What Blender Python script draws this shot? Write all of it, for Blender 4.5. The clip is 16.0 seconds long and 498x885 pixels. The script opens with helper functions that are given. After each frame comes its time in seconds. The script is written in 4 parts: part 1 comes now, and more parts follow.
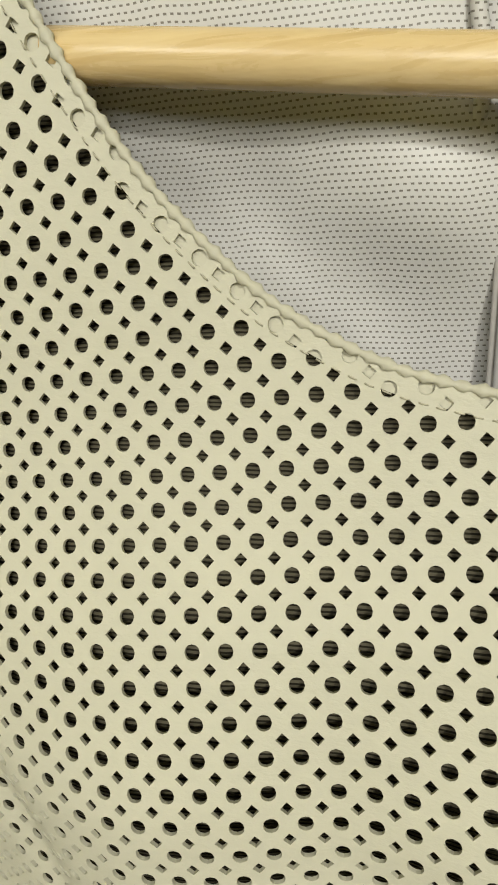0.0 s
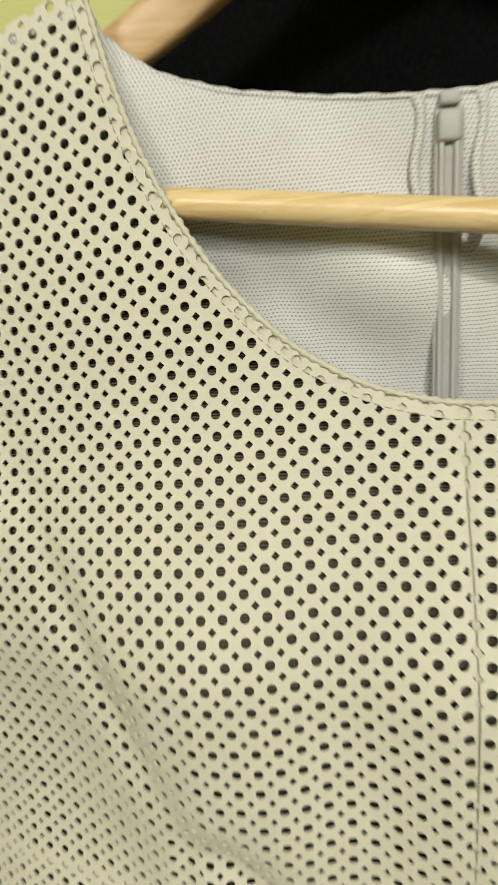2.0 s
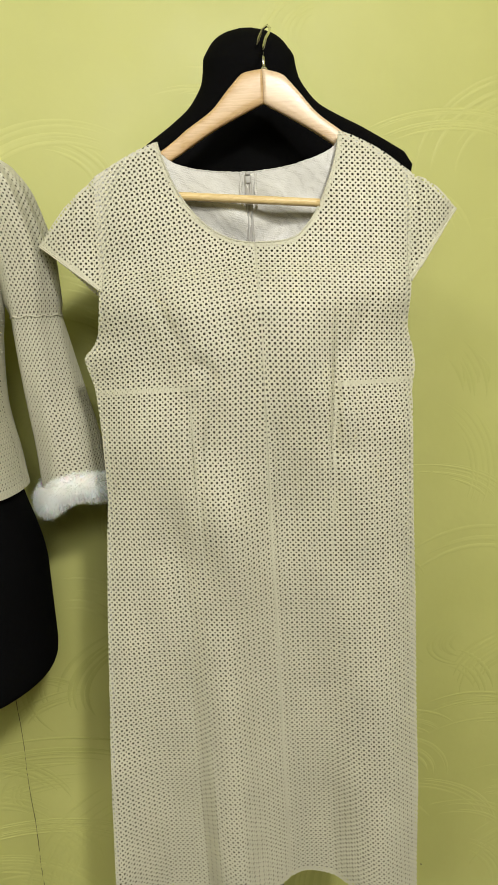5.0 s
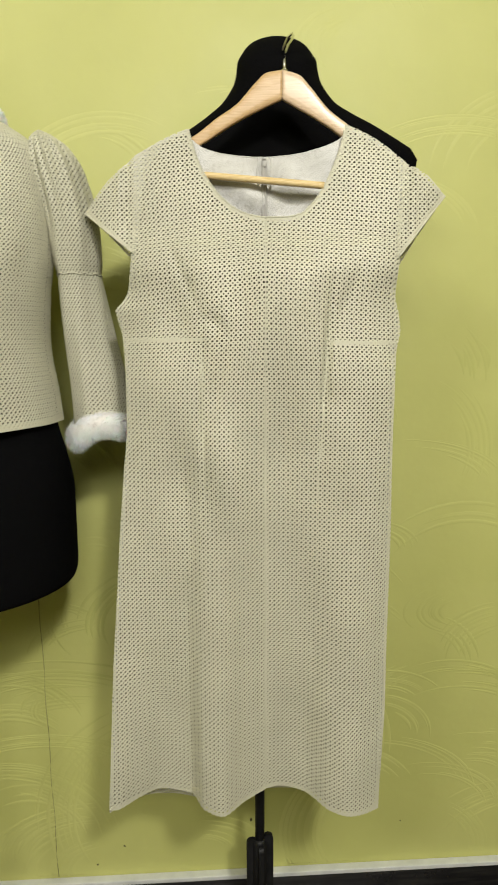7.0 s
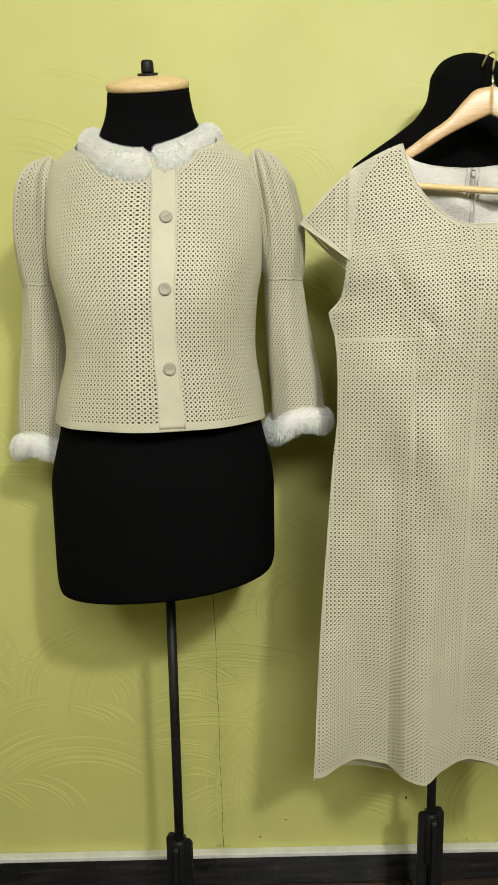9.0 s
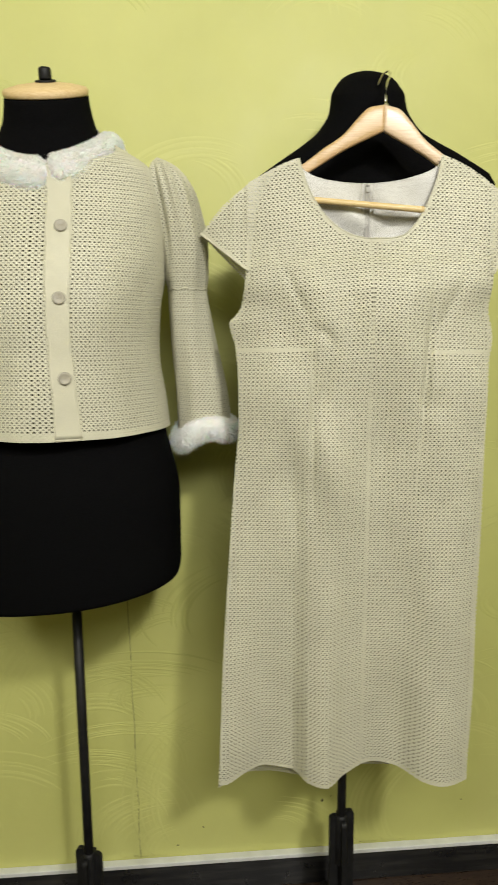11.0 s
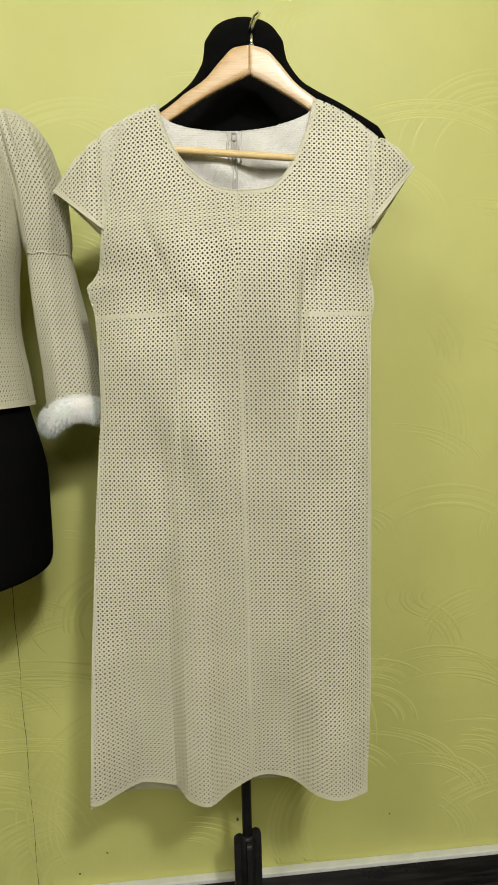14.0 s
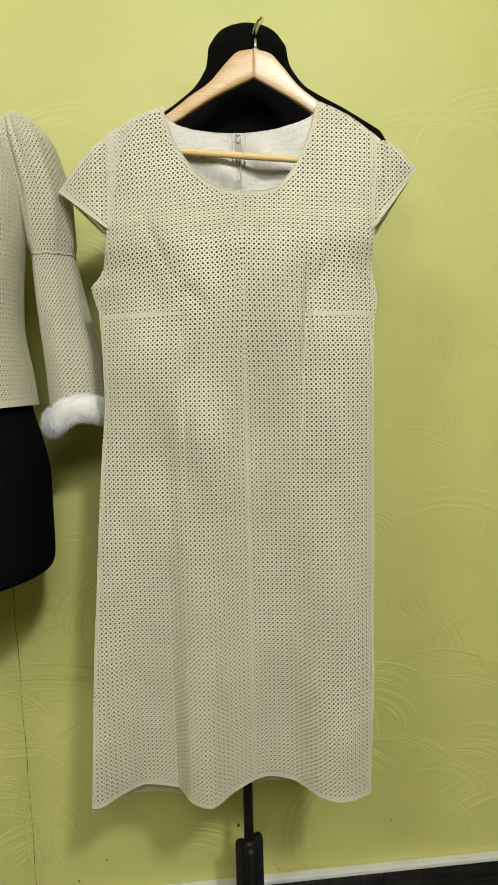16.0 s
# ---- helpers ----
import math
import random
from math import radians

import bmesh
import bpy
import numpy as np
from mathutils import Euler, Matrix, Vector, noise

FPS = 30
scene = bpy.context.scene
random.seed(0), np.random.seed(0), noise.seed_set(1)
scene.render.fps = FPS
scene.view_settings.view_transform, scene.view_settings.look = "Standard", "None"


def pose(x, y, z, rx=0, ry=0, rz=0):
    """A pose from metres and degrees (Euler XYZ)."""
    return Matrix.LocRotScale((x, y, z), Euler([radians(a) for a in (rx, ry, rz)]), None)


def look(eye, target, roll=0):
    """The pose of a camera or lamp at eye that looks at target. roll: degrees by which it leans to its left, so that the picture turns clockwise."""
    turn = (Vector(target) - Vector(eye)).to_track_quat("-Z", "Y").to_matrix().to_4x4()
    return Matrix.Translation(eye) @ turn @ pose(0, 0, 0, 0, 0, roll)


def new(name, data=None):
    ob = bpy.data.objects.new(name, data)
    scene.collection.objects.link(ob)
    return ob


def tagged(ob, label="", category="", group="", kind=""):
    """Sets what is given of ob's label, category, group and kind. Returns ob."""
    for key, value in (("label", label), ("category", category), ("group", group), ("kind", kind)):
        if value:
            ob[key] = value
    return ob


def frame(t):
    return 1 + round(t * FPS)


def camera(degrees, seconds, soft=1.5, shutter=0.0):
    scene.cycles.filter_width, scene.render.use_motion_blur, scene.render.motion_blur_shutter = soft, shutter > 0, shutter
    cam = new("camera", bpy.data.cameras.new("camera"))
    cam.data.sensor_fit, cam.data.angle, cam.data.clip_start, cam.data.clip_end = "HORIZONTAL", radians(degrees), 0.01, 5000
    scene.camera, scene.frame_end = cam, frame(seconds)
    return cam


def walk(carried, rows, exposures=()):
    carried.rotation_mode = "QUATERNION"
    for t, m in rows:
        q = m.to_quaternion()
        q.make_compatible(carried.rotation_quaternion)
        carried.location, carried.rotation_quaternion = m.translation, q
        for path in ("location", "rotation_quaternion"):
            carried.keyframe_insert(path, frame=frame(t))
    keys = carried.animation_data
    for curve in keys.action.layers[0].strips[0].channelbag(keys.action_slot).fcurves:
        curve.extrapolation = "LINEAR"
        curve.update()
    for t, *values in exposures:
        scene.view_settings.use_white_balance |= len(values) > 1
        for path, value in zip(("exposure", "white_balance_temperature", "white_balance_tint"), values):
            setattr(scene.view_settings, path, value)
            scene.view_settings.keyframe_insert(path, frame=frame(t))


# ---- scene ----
cam = camera(41.0, 16.0, 1.05, 0.4)
PATH = [
    (0, (-0.032, -0.13, 1.295), (-0.368, 1.676, 0.503), -4.4),
    (0.5, (-0.034, -0.132, 1.3), (-0.36, 1.673, 0.502), -4.1),
    (1, (-0.034, -0.137, 1.304), (-0.375, 1.672, 0.523), -4.1),
    (1.5, (-0.037, -0.151, 1.309), (-0.36, 1.671, 0.55), -4.3),
    (2, (-0.031, -0.208, 1.296), (-0.345, 1.695, 0.766), -3.8),
    (2.5, (-0.012, -0.312, 1.278), (-0.34, 1.62, 0.88), -2.5),
    (3, (-0.013, -0.448, 1.239), (-0.315, 1.495, 0.874), -0.4),
    (3.5, (-0.018, -0.570, 1.206), (-0.308, 1.388, 0.927), -0.3),
    (4, (-0.061, -0.664, 1.207), (-0.144, 1.307, 0.879), -1.6),
    (4.5, (-0.074, -0.787, 1.170), (0.014, 1.182, 0.831), -2.9),
    (4.7, (-0.070, -0.815, 1.166), (0.029, 1.148, 0.799), -3.5),
    (6.8, (0.005, -0.974, 1.101), (-0.030, 0.999, 0.781), -0.8),
    (7, (0.002, -0.988, 1.091), (-0.052, 0.984, 0.770), -0.3),
    (7.5, (-0.046, -1.016, 1.072), (-0.220, 0.953, 0.772), 0.9),
    (8, (-0.183, -1.033, 1.09), (-0.359, 0.933, 0.769), 0.8),
    (8.2, (-0.237, -1.047, 1.092), (-0.425, 0.916, 0.756), -0.2),
    (10.3, (-0.274, -1.093, 1.099), (-0.376, 0.884, 0.818), -0.6),
    (10.5, (-0.263, -1.095, 1.101), (-0.341, 0.883, 0.816), -0.6),
    (11, (-0.182, -1.08, 1.102), (-0.198, 0.895, 0.793), -0.5),
    (11.5, (-0.074, -1.053, 1.081), (-0.08, 0.925, 0.787), 1.1),
    (12, (-0.049, -1.033, 1.043), (-0.025, 0.95, 0.784), 0.3),
    (12.5, (-0.026, -1.004, 1.042), (0.025, 0.978, 0.776), -1.7),
    (13, (-0.005, -0.989, 1.03), (0.022, 0.994, 0.774), -1.1),
    (13.5, (-0.002, -0.982, 1.033), (0.031, 1.001, 0.77), -1.5),
    (14, (-0.001, -0.983, 1.027), (0.018, 1.0, 0.761), -1.5),
    (14.5, (-0.011, -0.981, 1.021), (0.032, 0.999, 0.743), -1.3),
    (15, (-0.003, -0.986, 1.014), (0.027, 0.999, 0.765), -1.2),
    (15.5, (-0.014, -0.986, 1.013), (0.033, 0.998, 0.766), -1.9),
    (16, (-0.012, -0.988, 1.009), (0.019, 0.998, 0.778), -1.4),
]
walk(cam, [(t, look(eye, target, roll)) for t, eye, target, roll in PATH],
     [(0, -0.42), (1.5, -0.38), (2.5, -0.27), (3.5, -0.20), (4.5, -0.18), (7.0, -0.13), (10.5, -0.09), (16.0, -0.16)])

# ---- light ----
world = bpy.data.worlds.new("world")
world.use_nodes = True
world.node_tree.nodes["Background"].inputs[0].default_value = (0.9, 0.93, 1.0, 1)
world.node_tree.nodes["Background"].inputs[1].default_value = 0.05
scene.world = world


def lamp(name, at, target, size, watts, colour):
    data = bpy.data.lights.new(name, "AREA")
    data.shape, data.size, data.energy, data.color = "DISK", size, watts, colour
    ob = new(name, data)
    ob.matrix_world = look(at, target)
    return ob


lamp("ceiling_spot", (0.60, -2.10, 2.42), (-0.1, 0.0, 0.55), 0.22, 40, (1.0, 0.98, 0.90))
lamp("ceiling_spot", (-1.02, -2.05, 2.42), (-0.45, 0.0, 0.25), 0.55, 23, (1.0, 0.98, 0.91))
lamp("ceiling_panel", (0.15, -2.60, 2.36), (0.05, 0.0, 0.45), 0.9, 38, (1.0, 0.985, 0.92))



# ---- materials ----
class Nodes:
    """A short way to write a node material."""

    def __init__(self, name, rough=0.5, metal=0.0, spec=0.5):
        self.mat = bpy.data.materials.new(name)
        self.mat.use_nodes = True
        self.t = self.mat.node_tree
        self.b = self.t.nodes["Principled BSDF"]
        self.b.inputs["Roughness"].default_value = rough
        self.b.inputs["Metallic"].default_value = metal
        self.b.inputs["Specular IOR Level"].default_value = spec

    def link(self, a, b):
        self.t.links.new(a, b)

    def coords(self, scale=(1, 1, 1)):
        c = self.t.nodes.new("ShaderNodeTexCoord")
        m = self.t.nodes.new("ShaderNodeMapping")
        m.inputs["Scale"].default_value = scale
        self.link(c.outputs["Object"], m.inputs[0])
        return m.outputs[0]

    def noise(self, scale, detail=3, stretch=(1, 1, 1), rough=0.55, distort=0.0):
        n = self.t.nodes.new("ShaderNodeTexNoise")
        n.inputs["Scale"].default_value, n.inputs["Detail"].default_value = scale, detail
        n.inputs["Roughness"].default_value, n.inputs["Distortion"].default_value = rough, distort
        self.link(self.coords(stretch), n.inputs["Vector"])
        return n.outputs["Fac"]

    def math(self, op, a, b=None, c=None):
        n = self.t.nodes.new("ShaderNodeMath")
        n.operation = op
        for i, v in enumerate((a, b, c)):
            if v is None:
                continue
            if isinstance(v, (int, float)):
                n.inputs[i].default_value = v
            else:
                self.link(v, n.inputs[i])
        return n.outputs[0]

    def ramp(self, fac, stops):
        n = self.t.nodes.new("ShaderNodeValToRGB")
        while len(n.color_ramp.elements) < len(stops):
            n.color_ramp.elements.new(0.5)
        for e, (p, c) in zip(n.color_ramp.elements, stops):
            e.position, e.color = p, (*c, 1)
        self.link(fac, n.inputs[0])
        return n.outputs[0]

    def mix(self, fac, a, b, mode="MIX"):
        n = self.t.nodes.new("ShaderNodeMix")
        n.data_type, n.blend_type = "RGBA", mode
        for i, v in ((0, fac), (6, a), (7, b)):
            if isinstance(v, (int, float)):
                n.inputs[i].default_value = v
            elif isinstance(v, tuple):
                n.inputs[i].default_value = (*v, 1)
            else:
                self.link(v, n.inputs[i])
        return n.outputs[2]

    def colour(self, c):
        if isinstance(c, tuple):
            self.b.inputs["Base Color"].default_value = (*c, 1)
        else:
            self.link(c, self.b.inputs["Base Color"])
        return self

    def rough(self, r):
        self.link(r, self.b.inputs["Roughness"])
        return self

    def bump(self, height, strength, dist):
        n = self.t.nodes.new("ShaderNodeBump")
        n.inputs["Strength"].default_value, n.inputs["Distance"].default_value = strength, dist
        self.link(height, n.inputs["Height"])
        old = self.b.inputs["Normal"]
        if old.is_linked:
            self.link(old.links[0].from_socket, n.inputs["Normal"])
        self.link(n.outputs[0], old)
        return self

    def xyz(self):
        s = self.t.nodes.new("ShaderNodeSeparateXYZ")
        self.link(self.coords(), s.inputs[0])
        return s.outputs


def leather(name, base):
    n = Nodes(name, 0.52, spec=0.35)
    soft = n.noise(14, 3)
    tint = n.ramp(soft, [(0.3, tuple(c * 0.92 for c in base)), (0.7, tuple(min(1, c * 1.05) for c in base))])
    n.colour(n.mix(n.math("MULTIPLY", n.noise(420, 2), 0.25), tint, tuple(c * 0.8 for c in base)))
    n.rough(n.math("MULTIPLY_ADD", n.noise(60, 3), 0.25, 0.40))
    n.bump(n.noise(900, 3, (1, 1, 1.8)), 0.22, 0.0006)
    n.bump(n.noise(130, 3, (0.5, 0.5, 1.6)), 0.25, 0.0012)
    return n.mat


LEATHER = leather("cream_leather", (0.63, 0.61, 0.475))
LEATHER_TRIM = leather("cream_leather_smooth", (0.60, 0.578, 0.448))


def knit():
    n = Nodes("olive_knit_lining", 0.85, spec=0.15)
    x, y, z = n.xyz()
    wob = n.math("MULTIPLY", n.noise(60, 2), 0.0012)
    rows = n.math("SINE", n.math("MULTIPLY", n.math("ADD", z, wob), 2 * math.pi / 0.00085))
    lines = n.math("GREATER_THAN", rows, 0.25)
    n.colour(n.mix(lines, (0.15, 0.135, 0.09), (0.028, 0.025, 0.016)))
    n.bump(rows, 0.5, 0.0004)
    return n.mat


KNIT = knit()


def weave():
    n = Nodes("grey_mesh_lining", 0.46, spec=0.4)
    n.b.inputs["Sheen Weight"].default_value = 0.2
    x, y, z = n.xyz()
    wob = n.math("MULTIPLY", n.noise(35, 2), 0.0035)
    zz = n.math("DIVIDE", n.math("ADD", z, wob), 0.00125)
    odd = n.math("MULTIPLY", n.math("MODULO", n.math("FLOOR", zz), 2.0), 0.5)
    fx = n.math("FRACT", n.math("ADD", n.math("DIVIDE", x, 0.0014), odd))
    fz = n.math("FRACT", zz)
    slot = n.math("MULTIPLY", n.math("LESS_THAN", n.math("ABSOLUTE", n.math("SUBTRACT", fx, 0.5)), 0.24),
                  n.math("LESS_THAN", n.math("ABSOLUTE", n.math("SUBTRACT", fz, 0.5)), 0.15))
    base = n.ramp(n.noise(18, 3), [(0.3, (0.58, 0.57, 0.54)), (0.7, (0.69, 0.68, 0.65))])
    n.colour(n.mix(slot, base, (0.20, 0.185, 0.155)))
    n.bump(slot, -0.6, 0.0005)
    n.bump(n.noise(22, 2, (1, 1, 0.5)), 0.6, 0.006)
    return n.mat


WEAVE = weave()


def wood(name, pale, dark, rough=0.32, along=(1, 14, 14)):
    n = Nodes(name, rough, spec=0.5)
    grain = n.noise(22, 5, along, distort=1.2)
    fleck = n.noise(140, 3, tuple(a * 0.6 for a in along))
    n.colour(n.mix(n.math("MULTIPLY", fleck, 0.35), n.ramp(grain, [(0.32, dark), (0.62, pale)]), dark))
    n.rough(n.math("MULTIPLY_ADD", grain, 0.2, rough - 0.1))
    n.bump(fleck, 0.12, 0.0008)
    return n.mat


# one wood in two tones: shade painted into the first, light into the second
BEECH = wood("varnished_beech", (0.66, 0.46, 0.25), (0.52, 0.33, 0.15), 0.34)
BEECH_LIT = wood("varnished_beech_lit", (0.76, 0.59, 0.42), (0.64, 0.46, 0.29), 0.30)
ROD = wood("pale_varnished_rod", (0.82, 0.64, 0.34), (0.66, 0.47, 0.21), 0.28, (1, 10, 10))
PINE = wood("pale_pine", (0.80, 0.62, 0.36), (0.66, 0.46, 0.22), 0.5, (2, 14, 14))


def black_cloth():
    n = Nodes("black_jersey", 0.95, spec=0.04)
    n.colour(n.ramp(n.noise(700, 2), [(0.3, (0.0018, 0.0018, 0.002)), (0.7, (0.005, 0.005, 0.0055))]))
    n.bump(n.noise(1400, 2), 0.3, 0.0005)
    return n.mat


JERSEY = black_cloth()
STEEL = Nodes("bright_steel_wire", 0.18, 1.0).colour((0.72, 0.71, 0.68)).mat


def black_metal():
    n = Nodes("black_painted_steel", 0.5, spec=0.25)
    n.colour(n.ramp(n.noise(40, 3), [(0.3, (0.006, 0.006, 0.006)), (0.75, (0.016, 0.016, 0.017))]))
    n.bump(n.noise(260, 2), 0.15, 0.0005)
    return n.mat


BLACK_METAL = black_metal()


def plaster():
    n = Nodes("lime_yellow_plaster", 0.5, spec=0.35)
    blotch = n.ramp(n.noise(2.2, 4), [(0.3, (0.52, 0.53, 0.17)), (0.7, (0.612, 0.615, 0.22))])
    n.colour(n.mix(n.math("MULTIPLY", n.noise(16, 4), 0.3), blotch, (0.53, 0.52, 0.19)))
    n.rough(n.math("MULTIPLY_ADD", n.noise(7, 3), 0.25, 0.36))
    n.bump(n.noise(5, 4), 0.2, 0.01)
    n.bump(n.noise(90, 3), 0.15, 0.001)
    return n.mat


PLASTER = plaster()


def painted(name, base, rough=0.6, scale=6):
    n = Nodes(name, rough)
    n.colour(n.ramp(n.noise(scale, 4), [(0.3, tuple(c * 0.85 for c in base)), (0.7, base)]))
    n.bump(n.noise(scale * 20, 3), 0.2, 0.001)
    return n.mat


WHITE_PAINT = painted("white_trim_paint", (0.74, 0.75, 0.74), 0.45, 30)
CEILING_PAINT = painted("white_ceiling_paint", (0.8, 0.8, 0.77))
ROOM_PAINT = painted("pale_lime_wall_paint", (0.62, 0.58, 0.26))


def black_base():
    n = Nodes("black_glossy_skirting", 0.25, spec=0.5)
    n.colour(n.ramp(n.noise(30, 4, (0.3, 1, 3)), [(0.45, (0.008, 0.008, 0.009)), (0.8, (0.035, 0.033, 0.03))]))
    n.rough(n.math("MULTIPLY_ADD", n.noise(18, 3), 0.4, 0.12))
    n.bump(n.noise(40, 3, (0.2, 1, 4)), 0.3, 0.002)
    return n.mat


BLACK_BASE = black_base()
FLOOR = wood("dark_brown_laminate", (0.055, 0.035, 0.024), (0.025, 0.015, 0.011), 0.3, (2, 14, 14))


def fur():
    n = Nodes("white_mink", 0.7, spec=0.3)
    n.colour(n.ramp(n.noise(70, 3), [(0.3, (0.87, 0.865, 0.83)), (0.65, (0.93, 0.928, 0.91))]))
    n.b.inputs["Sheen Weight"].default_value = 0.6
    n.b.inputs["Subsurface Weight"].default_value = 0.25
    n.b.inputs["Subsurface Scale"].default_value = 0.006
    return n.mat


FUR = fur()
ZIP_TAPE = painted("grey_zip_tape", (0.42, 0.40, 0.37), 0.7, 300)
ZIP_METAL = Nodes("grey_zip_slider", 0.6, 0.0).colour((0.44, 0.43, 0.41)).mat
BUTTON = painted("grey_covered_button", (0.40, 0.37, 0.30), 0.45, 120)
THREAD = Nodes("grey_thread", 0.7).colour((0.33, 0.31, 0.23)).mat
CREAM_THREAD = Nodes("cream_thread", 0.7).colour((0.50, 0.47, 0.35)).mat
DARK = Nodes("dark_line", 0.8).colour((0.10, 0.09, 0.03)).mat


# ---- mesh helpers ----
def curve(*points):
    """A smooth function through (x, y) points, monotone pieces, for arrays."""
    xs, ys = np.array([p[0] for p in points], float), np.array([p[1] for p in points], float)
    d = np.diff(ys) / np.diff(xs)
    m = np.empty_like(ys)
    m[0], m[-1] = d[0], d[-1]
    m[1:-1] = np.where(d[:-1] * d[1:] > 0, 2 * d[:-1] * d[1:] / (d[:-1] + d[1:] + 1e-12), 0)

    def f(x):
        x = np.clip(x, xs[0], xs[-1])
        i = np.clip(np.searchsorted(xs, x) - 1, 0, len(xs) - 2)
        h = xs[i + 1] - xs[i]
        t = (x - xs[i]) / h
        return ((1 + 2 * t) * (1 - t) ** 2 * ys[i] + t * (1 - t) ** 2 * h * m[i] + t * t * (3 - 2 * t) * ys[i + 1]
                + t * t * (t - 1) * h * m[i + 1])
    return f


def mesh_ob(name, verts, faces, material, parent=None, label="", smooth=True):
    me = bpy.data.meshes.new(name)
    me.from_pydata([tuple(v) for v in verts], [], [tuple(f) for f in faces])
    me.materials.append(material)
    if smooth:
        me.shade_smooth()
    ob = new(name, me)
    if parent is not None:
        ob.parent = parent
    if label:
        tagged(ob, label)
    return ob


def part(name, bm, material, parent=None, label="", smooth=True):
    bmesh.ops.recalc_face_normals(bm, faces=bm.faces)
    me = bpy.data.meshes.new(name)
    bm.to_mesh(me)
    bm.free()
    me.materials.append(material)
    if smooth:
        me.shade_smooth()
    ob = new(name, me)
    if parent is not None:
        ob.parent = parent
    if label:
        tagged(ob, label)
    return ob


def thing(name, label, category, group=""):
    ob = new(name)
    ob.empty_display_size = 0.05
    return tagged(ob, label, category, group)


def frames_of(pts):
    pts = [Vector(p) for p in pts]
    out = []
    for i, p in enumerate(pts):
        d = (pts[min(i + 1, len(pts) - 1)] - pts[max(i - 1, 0)]).normalized()
        up = Vector((0, 0, 1)) if abs(d.z) < 0.9 else Vector((0, 1, 0))
        s = d.cross(up).normalized()
        out.append((p, s, s.cross(d).normalized()))
    return out


def tube(pts, r, seg=10, flat=1.0, caps=True):
    """A rod along points; r: one radius or one for each point; flat squeezes it."""
    bm = bmesh.new()
    rings = []
    for i, (p, s, n) in enumerate(frames_of(pts)):
        rr = r[i] if isinstance(r, (list, tuple)) else r
        rings.append([bm.verts.new(p + s * (rr * math.cos(a)) + n * (rr * flat * math.sin(a)))
                      for a in (2 * math.pi * k / seg for k in range(seg))])
    for a, b in zip(rings, rings[1:]):
        for k in range(seg):
            bm.faces.new((a[k], a[(k + 1) % seg], b[(k + 1) % seg], b[k]))
    if caps:
        bm.faces.new(rings[0][::-1])
        bm.faces.new(rings[-1])
    return bm


def lathe(profile, seg=48, squash=1.0):
    """A turned shape from (radius, height) pairs about z."""
    bm = bmesh.new()
    rings = []
    for r, z in profile:
        rings.append([bm.verts.new((r * math.cos(a), r * squash * math.sin(a), z)) for a in (2 * math.pi * k / seg for k in range(seg))])
    for a, b in zip(rings, rings[1:]):
        for k in range(seg):
            bm.faces.new((a[k], a[(k + 1) % seg], b[(k + 1) % seg], b[k]))
    bm.faces.new(rings[0][::-1])
    bm.faces.new(rings[-1])
    return bm


def block(size, at=(0, 0, 0), bevel=0.0, turn=None, seg=2):
    bm = bmesh.new()
    bmesh.ops.create_cube(bm, size=1.0)
    for v in bm.verts:
        v.co = Vector((v.co.x * size[0], v.co.y * size[1], v.co.z * size[2]))
    if bevel:
        bmesh.ops.bevel(bm, geom=bm.edges[:], offset=bevel, segments=seg, affect="EDGES", profile=0.5)
    m = Matrix.Translation(at) @ (turn if turn is not None else Matrix.Identity(4))
    bmesh.ops.transform(bm, matrix=m, verts=bm.verts)
    return bm


def normals(P, u, v, e=4e-4):
    a = P(u + e, v) - P(u - e, v)
    b = P(u, v + e) - P(u, v - e)
    n = np.cross(a, b)
    return n / (np.linalg.norm(n, axis=-1, keepdims=True) + 1e-12)


def clip_poly(poly, vals):
    """Keeps the part of a polygon where vals is above zero."""
    out = []
    for i in range(len(poly)):
        a, b, fa, fb = poly[i], poly[(i + 1) % len(poly)], vals[i], vals[(i + 1) % len(poly)]
        if fa > 0:
            out.append(a)
        if (fa > 0) != (fb > 0):
            t = fa / (fa - fb)
            out.append((a[0] + (b[0] - a[0]) * t, a[1] + (b[1] - a[1]) * t))
    return out


